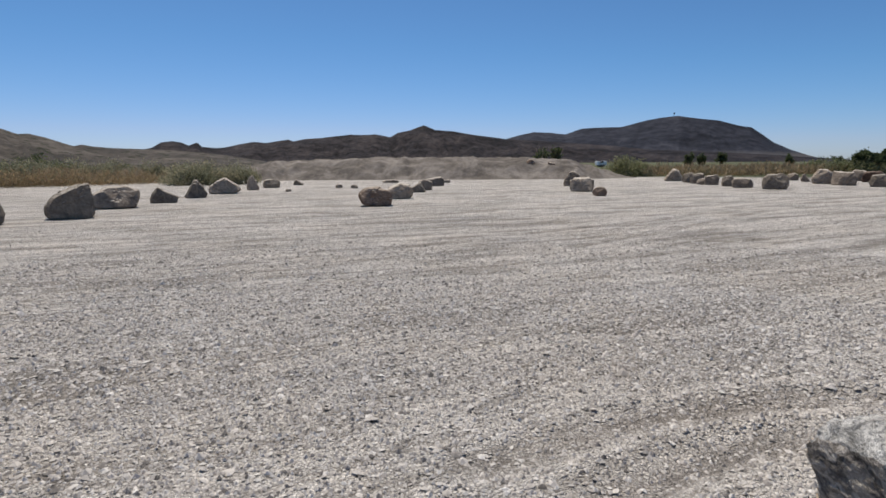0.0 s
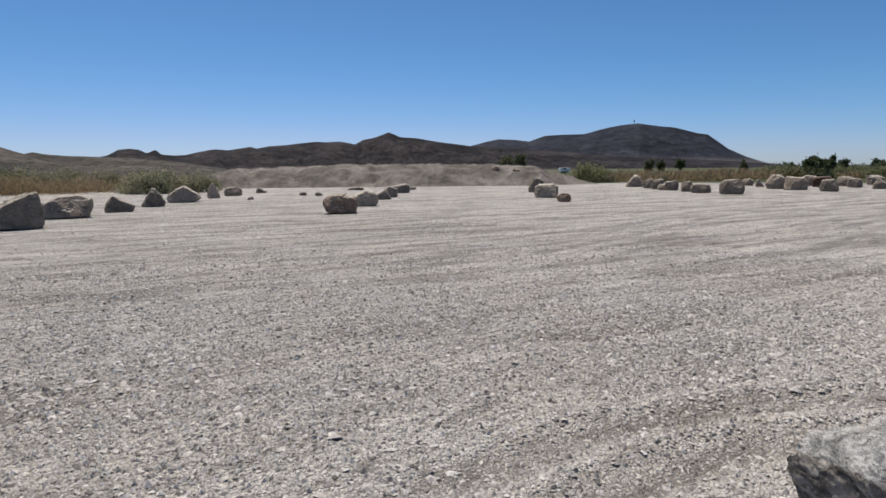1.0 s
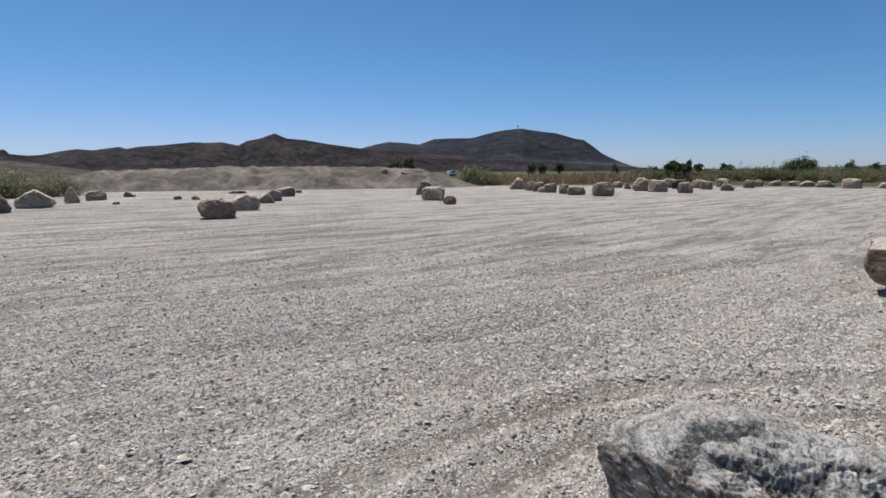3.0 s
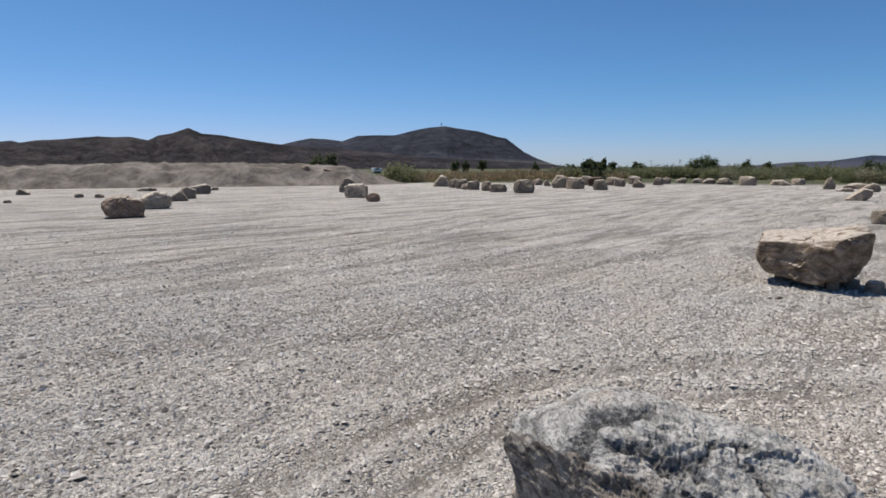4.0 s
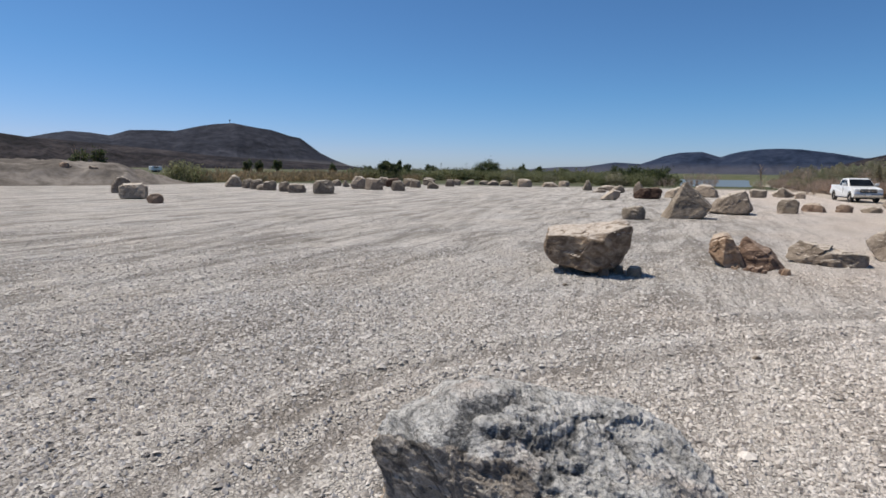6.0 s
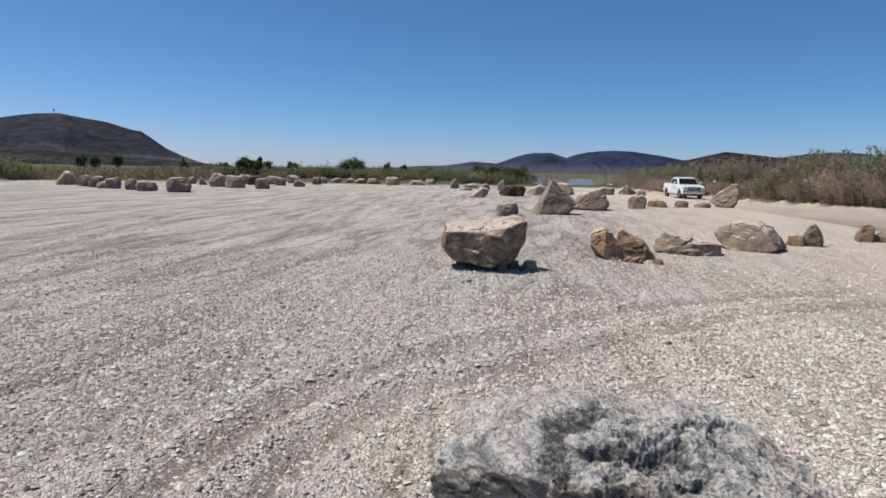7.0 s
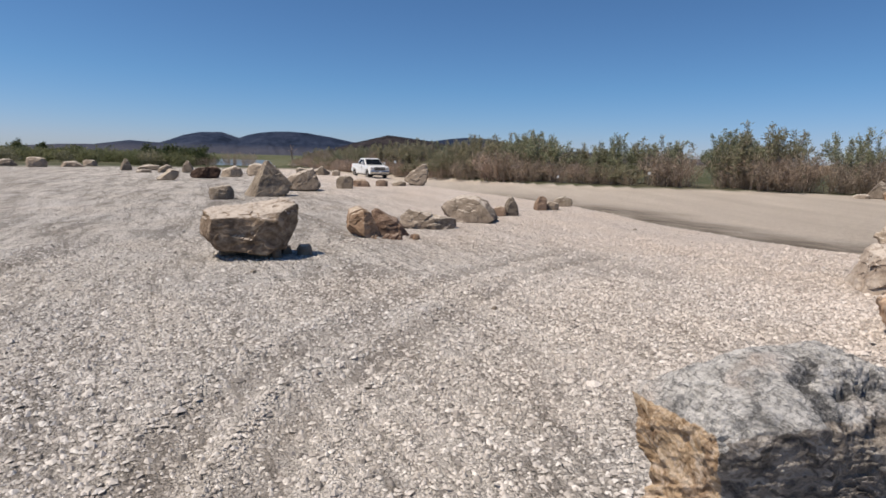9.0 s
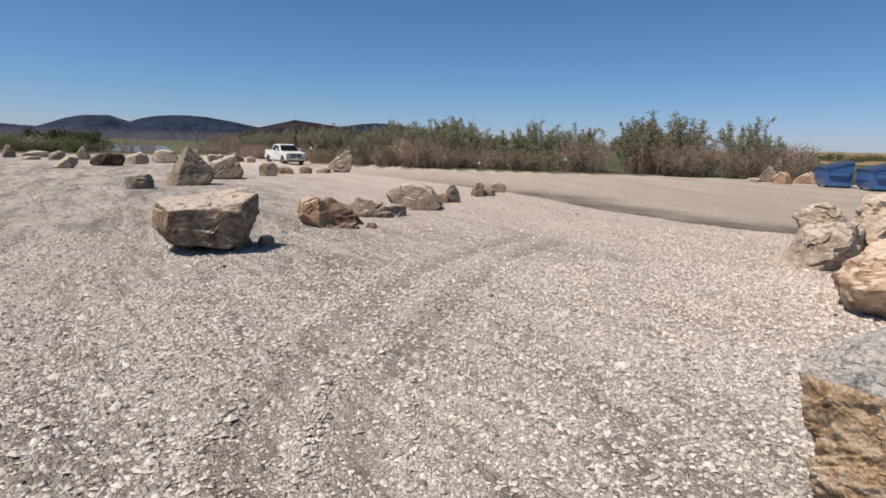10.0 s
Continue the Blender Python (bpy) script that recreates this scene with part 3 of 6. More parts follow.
def build_berm():
    """A long bulldozed bank of pale earth."""
    xs, ys = np.linspace(-27.5, 22, 320), np.linspace(54.5, 84, 120)
    X, Y = np.meshgrid(xs, ys)
    front = 57.2 + 1.5 * wavy(X, X * 0, 1.0, 6.0) + 3.0 * smooth_step(-18, -26, X) + 2.5 * smooth_step(12, 20, X)
    top = np.interp(X, [-27.4, -24.6, -22.4, -19, -14, -7, 3, 9, 13, 16, 18.5, 21], [0, 0.4, 1.5, 2.35, 2.45, 2.75, 2.7, 2.6, 2.35, 1.75, 0.9, 0.0]) * 0.83
    rise = np.clip((Y - front) / 6.2, 0, 1)
    Z = top * np.sin(rise * np.pi / 2) ** 1.15 * (1 - 0.9 * smooth_step(74, 83, Y))
    for k in range(X.size):
        x, y = X.flat[k], Y.flat[k]
        if Z.flat[k] > 0.03:
            g = noise.ridged_multi_fractal(Vector((x * 0.4, y * 0.06, 3.0)), 0.9, 2.1, 4, 1.0, 2.0) - 1.0
            g += 0.35 * (noise.ridged_multi_fractal(Vector((x * 1.05 + 0.4 * math.sin(y), y * 0.22, 11.0)), 0.9, 2.1, 3, 1.0, 2.0) - 1.0)
            f = noise.fractal(Vector((x * 0.5, y * 0.5, 8.0)), 0.9, 2.0, 5)
            g *= min(1.3, max(0.1, 0.55 + 1.5 * noise.noise(Vector((x * 0.16, 2.0, y * 0.05)))))
            edge = min(1.0, Z.flat[k] / 0.8)
            Z.flat[k] += edge * (0.24 * f - 0.42 * g * (1 - 0.65 * rise.flat[k]))
    nx, ny = len(xs), len(ys)
    i = (np.arange(ny - 1)[:, None] * nx + np.arange(nx - 1)[None, :]).ravel()
    me = fast_mesh("dirt_berm", np.stack([X.ravel(), Y.ravel(), Z.ravel() - 0.04], 1), np.stack([i, i + 1, i + nx + 1, i + nx], 1), BERM, True)
    tagged(new("dirt_berm", me), "long eroded bank of pale bulldozed earth", "earth bank", kind="structure")


build_berm()


# ---- rocks ----
ICO = {}


def ico(sub):
    if sub not in ICO:
        bm = bmesh.new()
        bmesh.ops.create_icosphere(bm, subdivisions=sub, radius=1.0)
        ICO[sub] = (np.array([v.co[:] for v in bm.verts]), np.array([[v.index for v in f.verts] for f in bm.faces]))
        bm.free()
    return ICO[sub]


def chiselled(planes, sub, sharp, rough, seed, size, layered=0.0, broken=0.022, towards=None):
    """Points of a rock cut by planes (normal, distance), edges rounded off and the surface broken up."""
    d, faces = ico(sub)
    if towards is not None:  # finer facets on the side that is worn the most
        d = d + np.array(towards)
        d = d / np.linalg.norm(d, axis=1)[:, None]
    n = np.array([p[0] for p in planes], dtype=float)
    n /= np.linalg.norm(n, axis=1)[:, None]
    h = np.array([max(p[1], 0.02) for p in planes])
    s = np.clip(d @ n.T / h, 0, None)
    r = (s ** sharp).sum(1) ** (-1 / sharp)
    v = d * r[:, None]
    out = np.zeros(len(v))
    for k, p in enumerate(v):
        q = Vector(p) / size
        a = noise.fractal(q * 1.7 + Vector((seed, 0, 0)), 0.75, 2.1, 5)
        b = noise.ridged_multi_fractal(q * 2.6 + Vector((0, seed, 3)), 0.9, 2.2, 5, 1.0, 2.0) - 1.1
        c = noise.fractal(Vector((q.x * 1.2, q.y * 1.2, q.z * 7.0)) + Vector((seed, 5, 0)), 0.8, 2.0, 4) if layered else 0.0
        out[k] = 0.6 * a - 0.35 * b + layered * c
        if broken:
            chip = 0.0
            for f, w in ((2.6, 1.0), (6.0, 0.45)):
                e = Vector((q.x * f + seed, q.y * f, q.z * f * 1.5)) + noise.noise_vector(q * f * 1.3) * 0.22
                near = noise.voronoi(e)[1][0]
                t = noise.noise_vector(near * 13.1)
                chip += w * (t.x * 1.2 + 1.5 * t.dot(e - near))
            out[k] += chip * broken / max(rough, 1e-4)
    out -= out.mean()
    return v + d * (out * rough * size)[:, None], faces


BLOCK = [(-0.88, 0), (0.88, 0), (1, 0.35), (0.92, 0.8), (0.6, 1), (-0.6, 0.96), (-0.95, 0.75), (-1, 0.3)]
SLAB = [(-0.8, 0), (0.85, 0), (1, 0.4), (0.8, 0.85), (0.2, 1), (-0.5, 0.9), (-1, 0.5)]
WEDGE = [(-0.95, 0), (0.8, 0), (1, 0.32), (0.75, 0.82), (0.25, 1), (-0.4, 0.93), (-0.85, 0.55), (-1, 0.2)]
SPIRE = [(-0.9, 0), (0.9, 0), (1, 0.25), (0.5, 0.8), (0.15, 1), (-0.2, 0.95), (-0.6, 0.55), (-1, 0.15)]
LUMP = [(-0.8, 0), (0.8, 0), (1, 0.4), (0.85, 0.75), (0.4, 1), (-0.3, 1), (-0.85, 0.75), (-1, 0.4)]
CHUNK = [(-0.9, 0), (0.9, 0), (1, 0.5), (0.88, 0.93), (0.3, 1), (-0.72, 0.88), (-1, 0.4)]
ROCKS = [0]


def boulder(x, y, az, wide, tall, outline, material, label, deep=0.8, sub=3, sharp=70, rough=0.035, name="boulder", group="", lift=0.0, mirror=1, layered=0.0, face=0.25, taper=(0.05, 0.26), broken=0.03):
    """A boulder whose outline, seen along the bearing az, is given in half widths and heights; its near foot stands at x, y."""
    ROCKS[0] += 1
    rnd = random.Random(ROCKS[0] * 7 + 3)
    half, dep = wide / 2, wide * deep / 2
    pts = [(mirror * u * half, w * tall) for u, w in outline]
    if mirror < 0:
        pts = pts[::-1]
    if outline in (BLOCK, SLAB, WEDGE, SPIRE, LUMP, CHUNK):  # fewer, harder corners, different on each rock
        pts = [p for p in pts if p[1] < 0.1 * tall or rnd.random() > 0.16]
    cx = sum(p[0] for p in pts) / len(pts)
    cz = tall * 0.46
    planes = []
    for (u0, w0), (u1, w1) in zip(pts, pts[1:] + pts[:1]):
        nu, nw = w1 - w0, -(u1 - u0)
        ln = math.hypot(nu, nw)
        if ln < 1e-6:
            continue
        nu, nw = nu / ln, nw / ln
        h = (u0 - cx) * nu + (w0 - cz) * nw
        for side in (-1, 1):
            a = rnd.uniform(*taper)
            if nw < -0.9:
                a = 0.06
            planes.append(((nu * math.cos(a), side * math.sin(a), nw * math.cos(a)), h * math.cos(a) + 0.25 * dep * math.sin(a)))
    planes.append(((rnd.uniform(-0.3, 0.3), -1, face + rnd.uniform(-0.12, 0.12)), dep * 0.95))
    planes.append(((rnd.uniform(-0.3, 0.3), 1, 0.3), dep * 0.95))
    planes.append(((rnd.choice((-0.7, 0.7)), -1, 0.35), dep * 1.05))
    tip = np.array((rnd.uniform(-0.35, 0.35), -0.8, 0.6))
    tip /= np.linalg.norm(tip)
    planes.append((tip, float(tip @ np.array((0, -dep * rnd.uniform(0.75, 0.95), tall * rnd.uniform(0.62, 0.8) - cz)))))
    v, faces = chiselled(planes, min(6, sub + 1), sharp, rough, rnd.uniform(0, 90), (wide + tall) / 2, layered, broken)
    lo, hi = v.min(0), v.max(0)
    v[:, 0] = (v[:, 0] - lo[0]) / (hi[0] - lo[0]) * wide - half
    v[:, 2] = (v[:, 2] - lo[2]) / (hi[2] - lo[2]) * (tall + 0.05) - 0.05
    v[:, 1] -= v[:, 1].min()
    back = 0.12 * dep
    ob = new(name, fast_mesh(name, v, faces, material))
    a = radians(az)
    px, py = x - math.sin(a) * back, y - math.cos(a) * back
    ob.matrix_basis = pose(px, py, ground_z(px + math.sin(a) * dep, py + math.cos(a) * dep) + lift, 0, 0, -az)
    return tagged(ob, label, "boulder", group)



def cut_rock(x, y, az, cuts, middle, material, label, sub=5, sharp=46, rough=0.035, layered=0.2, group="", lift=0.0, size=1.0, broken=0.03, knobs=()):
    """A boulder hewn by named cuts (outward normal, a point on the cut), in axes that look along the bearing az."""
    ROCKS[0] += 1
    c = np.array(middle)
    planes = []
    for n, p in cuts:
        n = np.array(n) / np.linalg.norm(n)
        planes.append((n, float(n @ (np.array(p) - c))))
    v, faces = chiselled(planes, min(6, sub + 1), sharp, rough, ROCKS[0] * 1.37, size, layered, broken)
    v = v + c
    for at, wide, tall in knobs:  # lumps and notches on the surface
        d = np.linalg.norm(v - np.array(at), axis=1) / wide
        out = (v - c) / np.linalg.norm(v - c, axis=1)[:, None]
        v = v + out * (tall * np.exp(-d ** 4))[:, None]
    ob = new("boulder", fast_mesh("boulder", v, faces, material))
    ob.matrix_basis = pose(x, y, ground_z(x, y) + lift, 0, 0, -az)
    return tagged(ob, label, "boulder", group)


# the big weathered boulder right beside the camera
def near_boulder():
    c = np.array((1.48, 1.25, 0.50))
    cuts = [  # outward normal, a point on the cut
        ((-0.33, 0.93, -0.10), (1.30, 1.745, 0.82)),   # broken end, towards +y
        ((-0.18, 0.70, 0.68), (1.31, 1.73, 0.885)),    # bevel over that end
        ((-0.12, 0.42, 0.90), (1.32, 1.58, 0.975)),    # sloping crown
        ((0.10, -0.02, 1.0), (1.36, 1.40, 1.015)),     # crown
        ((0.10, -0.30, 0.95), (1.50, 1.10, 0.97)),
        ((-0.86, 0.02, 0.50), (1.165, 1.57, 0.885)),   # shoulder towards -x
        ((-0.46, 0.06, 0.88), (1.20, 1.55, 0.94)),
        ((-0.50, -0.25, 0.83), (1.30, 1.22, 0.92)),
        ((-0.985, -0.12, -0.08), (1.145, 1.66, 0.82)),   # steep face towards -x
        ((-0.80, -0.55, 0.20), (1.27, 1.0, 0.70)),
        ((-0.2, -0.90, 0.38), (1.55, 0.78, 0.72)),     # end towards -y
        ((0.55, -0.60, 0.58), (1.74, 0.92, 0.86)),
        ((0.93, 0.10, 0.35), (1.88, 1.1, 0.72)),       # far side
        ((0.75, 0.60, -0.20), (1.50, 1.77, 0.76)),
        ((0.50, 0.30, 0.80), (1.56, 1.50, 0.95)),
        ((0, 0, -1), (1.5, 1.2, -0.06)),
    ]
    planes = []
    for n, p in cuts:
        n = np.array(n) / np.linalg.norm(n)
        planes.append((n, float(n @ (np.array(p) - c))))
    crown = np.array((-0.25, 0.25, 0.50))
    v, faces = chiselled(planes, 7, 60, 0.014, 4.2, 0.8, 0.15, 0.014, crown)
    dirs = ico(7)[0] + crown
    dirs, nn = dirs / np.linalg.norm(dirs, axis=1)[:, None], np.array([p[0] for p in planes])
    share = dirs @ nn.T / np.array([p[1] for p in planes])
    # deep clefts that run over the crown, their shade also put into the colour
    clefts = [([(-0.06, 0.10, 0.51), (-0.13, 0.13, 0.50), (-0.19, 0.165, 0.47), (-0.28, 0.135, 0.41), (-0.34, 0.13, 0.33)], 0.038),
              ([(0.09, -0.105, 0.48), (-0.015, -0.085, 0.495), (-0.085, -0.115, 0.45)], 0.018),
              ([(-0.085, -0.09, 0.46), (-0.155, -0.035, 0.435), (-0.15, 0.015, 0.45), (-0.21, 0.07, 0.43)], 0.024),
              ([(-0.10, -0.16, 0.42), (-0.16, -0.105, 0.41), (-0.21, -0.14, 0.37)], 0.022),
              ([(0.05, -0.20, 0.46), (-0.02, -0.27, 0.42), (-0.10, -0.30, 0.37)], 0.014),
              ([(-0.27, 0.10, 0.42), (-0.31, 0.07, 0.37), (-0.27, 0.0, 0.37), (-0.23, -0.05, 0.39)], 0.03)]
    warp = np.array([(noise.noise_vector(Vector(p) * 9.0) * 0.03 + noise.noise_vector(Vector(p) * 27.0) * 0.008)[:] for p in v])
    ragged = np.array([noise.fractal(Vector(p) * 38.0, 0.6, 2.0, 3) for p in v]) * 0.011
    cleft, cleft_shade = np.zeros(len(v)), np.zeros(len(v))
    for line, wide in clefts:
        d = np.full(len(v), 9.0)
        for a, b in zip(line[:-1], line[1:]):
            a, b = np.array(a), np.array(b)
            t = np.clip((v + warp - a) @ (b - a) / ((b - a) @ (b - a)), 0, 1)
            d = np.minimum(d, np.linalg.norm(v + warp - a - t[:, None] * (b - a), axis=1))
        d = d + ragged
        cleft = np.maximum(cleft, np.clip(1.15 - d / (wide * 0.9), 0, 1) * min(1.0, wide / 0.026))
        cleft_shade = np.maximum(cleft_shade, np.exp(-(d / (wide * 1.1)) ** 2))
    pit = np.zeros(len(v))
    for k, p in enumerate(v):
        q = Vector(p)
        worn = min(1.15, max(0.34, 0.95 - max(0.0, p[1] - 0.06) * 5.0) + 0.5 * cleft_shade[k]) * (0.75 + 0.5 * noise.noise(q * 4.0))
        if p[0] < -0.27 and p[2] < 0.41:
            worn += 0.12
        if p[1] > 0.42:
            worn *= 1.7
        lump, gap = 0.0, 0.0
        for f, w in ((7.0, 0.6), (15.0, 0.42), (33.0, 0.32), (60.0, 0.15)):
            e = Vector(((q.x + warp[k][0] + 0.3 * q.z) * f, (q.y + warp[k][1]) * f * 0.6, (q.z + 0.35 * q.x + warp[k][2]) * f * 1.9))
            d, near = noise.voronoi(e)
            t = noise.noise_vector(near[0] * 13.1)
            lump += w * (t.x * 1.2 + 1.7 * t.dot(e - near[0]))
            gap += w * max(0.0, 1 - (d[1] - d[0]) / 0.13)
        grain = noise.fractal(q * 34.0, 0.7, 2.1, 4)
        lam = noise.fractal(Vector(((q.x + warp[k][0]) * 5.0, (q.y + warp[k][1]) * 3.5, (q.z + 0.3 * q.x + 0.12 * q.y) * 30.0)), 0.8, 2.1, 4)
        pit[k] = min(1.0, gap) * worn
        n = p / np.linalg.norm(p)
        v[k] = p + n * (0.019 * lump * worn + (0.003 if p[1] > 0.42 else 0.007) * lam - 0.008 * pit[k] - 0.022 * cleft[k] - 0.003 * grain)
        rough_end = min(1.0, max(0.0, (p[1] - 0.34) / 0.08))
        if rough_end:
            e = Vector((q.x * 5.5, q.y * 3.0, (q.z + 0.5 * q.x) * 8.0))
            step = noise.noise_vector(noise.voronoi(e)[1][0] * 7.7)
            v[k] += n * rough_end * (0.020 * step.x + 0.022 * noise.fractal(q * 7.0, 0.8, 2.0, 3) + 0.006 * noise.fractal(q * 26.0, 0.7, 2.0, 3))
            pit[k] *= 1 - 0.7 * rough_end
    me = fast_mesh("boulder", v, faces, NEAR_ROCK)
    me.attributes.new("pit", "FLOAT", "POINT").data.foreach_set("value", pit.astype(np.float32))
    me.attributes.new("cleft_shade", "FLOAT", "POINT").data.foreach_set("value", cleft_shade.astype(np.float32))
    for name, which in (("end", (0,)), ("flank", (8, 9))):
        rest = [k for k in range(len(planes)) if k not in which]
        data = np.clip((share[:, which].max(1) - share[:, rest].max(1)) / 0.08 + 0.5, 0, 1)
        if name == "flank":  # the flank's brown reaches over the shoulder
            brow = np.clip(0.365 + 0.15 * (0.4 - v[:, 1]), 0.36, 0.40)
            data = np.maximum(data, np.clip((brow - v[:, 2]) / 0.03 + 0.5, 0, 1) * (v[:, 0] < -0.2) * (v[:, 1] < 0.42))
        me.attributes.new(name, "FLOAT", "POINT").data.foreach_set("value", data.astype(np.float32))
    ob = new("boulder", me)
    ob.location = c
    tagged(ob, "large grey-white weathered boulder with dark streaks and an orange broken end", "boulder")


def near_rock():
    """Grey-white weathered top with shade painted into its clefts and cracks, orange fresh break at one end, darker
    brown flank.
    """
    n = Nodes("weathered_grey_rock", 0.94, 0.0, 0.2)
    co = n.where()
    warp = n.mix(0.16, co, n.noise(co, 5.0, 5))
    fine = n.noise(co, 46.0, 9, 0.74)
    light = n.ramp(n.noise(co, 12.0, 9, 0.7), [(0.36, (0.36, 0.345, 0.32)), (0.46, (0.54, 0.52, 0.49)), (0.60, (0.70, 0.675, 0.64))])
    dark = n.ramp(n.noise(co, 30.0, 9, 0.74), [(0.38, (0.05, 0.052, 0.056)), (0.50, (0.17, 0.172, 0.174)), (0.58, (0.42, 0.41, 0.395)), (0.68, (0.66, 0.64, 0.61))])
    zone = n.ramp(n.noise(n.scaled(warp, (1.0, 1.3, 1.8)), 6.5, 9, 0.7, 0.6), [(0.56, 0.0), (0.61, 0.75)])
    c = n.mix(zone, light, dark)
    c = n.mix(n.ramp(n.noise(co, 4.2, 6), [(0.54, 0.0), (0.66, 0.45)]), c, (0.60, 0.47, 0.385))
    c = n.mix(n.ramp(n.noise(n.scaled(n.mix(0.12, co, n.noise(co, 14.0, 4)), (1.3, 0.55, 2.2), 25), 44.0, 10, 0.82), [(0.40, 0.8), (0.47, 0.0)]), c, (0.16, 0.157, 0.15))
    sheets = n.noise(n.scaled(n.mix(0.10, co, n.noise(co, 9.0, 4)), (1.0, 0.7, 5.5), 12), 9.0, 9, 0.78)
    c = n.mix(n.ramp(sheets, [(0.38, 0.75), (0.45, 0.0)]), c, (0.12, 0.117, 0.112))
    c = n.mix(n.ramp(sheets, [(0.54, 0.0), (0.64, 0.6)]), c, (0.76, 0.735, 0.70))
    # thin crumbling cracks between small plates, with painted-in shade
    plates = n.scaled(n.mix(0.07, co, n.noise(co, 17.0, 5, 0.7)), (1.5, 0.75, 2.4), 20)
    crack = n.ramp(n.cells(plates, 21.0, "Distance", "DISTANCE_TO_EDGE"), [(0.0, 0.0), (0.06, 1.0)])
    crack2 = n.ramp(n.cells(plates, 47.0, "Distance", "DISTANCE_TO_EDGE"), [(0.0, 0.0), (0.08, 1.0)])
    some = n.ramp(n.noise(co, 9.0, 6, 0.7), [(0.40, 0.15), (0.56, 1.0)])
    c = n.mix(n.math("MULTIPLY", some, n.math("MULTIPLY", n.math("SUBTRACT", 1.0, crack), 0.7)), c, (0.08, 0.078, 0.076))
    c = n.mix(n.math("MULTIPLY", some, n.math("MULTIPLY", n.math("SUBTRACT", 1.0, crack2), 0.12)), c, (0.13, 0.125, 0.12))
    # clefts blackened to paint in their shade, ragged by noise
    black = n.math("ADD", n.attr("cleft_shade"), n.math("MULTIPLY", n.math("SUBTRACT", n.noise(n.scaled(co, (1.0, 0.8, 2.6)), 17.0, 9, 0.78), 0.5), 2.6))
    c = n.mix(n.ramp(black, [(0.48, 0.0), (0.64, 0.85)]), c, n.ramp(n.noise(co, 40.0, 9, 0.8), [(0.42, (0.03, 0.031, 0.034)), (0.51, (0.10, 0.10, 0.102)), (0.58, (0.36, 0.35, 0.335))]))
    # gaps between lumps darkened in the colour, where shade would fall
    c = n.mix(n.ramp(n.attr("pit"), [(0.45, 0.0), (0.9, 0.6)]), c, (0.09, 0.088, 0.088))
    ragged = n.math("MULTIPLY", n.math("SUBTRACT", n.noise(co, 16.0, 6, 0.7), 0.5), 0.9)
    band = n.noise(n.scaled(n.mix(0.3, co, n.noise(co, 5.0, 4)), (1.3, 1.0, 3.4)), 7.5, 9, 0.74, 0.7)
    flank = n.ramp(band, [(0.38, (0.05, 0.043, 0.037)), (0.46, (0.16, 0.137, 0.117)), (0.53, (0.30, 0.262, 0.225)), (0.62, (0.52, 0.47, 0.415))])
    c = n.mix(n.ramp(n.math("ADD", n.attr("flank"), n.math("MULTIPLY", ragged, 1.5)), [(0.45, 0.0), (0.62, 0.9)]), c, flank)
    end = n.ramp(band, [(0.36, (0.17, 0.105, 0.058)), (0.45, (0.42, 0.285, 0.17)), (0.54, (0.60, 0.45, 0.305)), (0.66, (0.74, 0.63, 0.50))])
    end = n.mix(n.ramp(fine, [(0.34, 0.7), (0.44, 0.0)]), end, (0.24, 0.145, 0.085))
    end = n.mix(n.ramp(n.noise(co, 7.0, 7, 0.7, 0.8), [(0.36, 0.75), (0.47, 0.0)]), end, (0.25, 0.165, 0.11))
    end = n.mix(n.ramp(n.noise(n.scaled(co, (1.2, 1.0, 1.9), 35), 10.0, 8, 0.75, 0.6), [(0.53, 0.0), (0.66, 0.75)]), end, (0.74, 0.63, 0.525))
    c = n.mix(n.ramp(n.math("ADD", n.attr("end"), n.math("MULTIPLY", ragged, 1.5)), [(0.45, 0.0), (0.58, 1.0)]), c, end)
    h = n.math("ADD", n.math("MULTIPLY", fine, 0.5), n.math("MULTIPLY", n.noise(co, 20.0, 8, 0.7), 0.6))
    h = n.math("ADD", h, n.math("ADD", n.math("MULTIPLY", band, 0.25), n.math("MULTIPLY", sheets, 0.55)))
    h = n.math("ADD", h, n.math("ADD", n.math("MULTIPLY", crack, 0.16), n.math("MULTIPLY", crack2, 0.09)))
    return n.done(c, n.bump(h, 0.85, 0.022))


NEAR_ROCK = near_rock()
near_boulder()

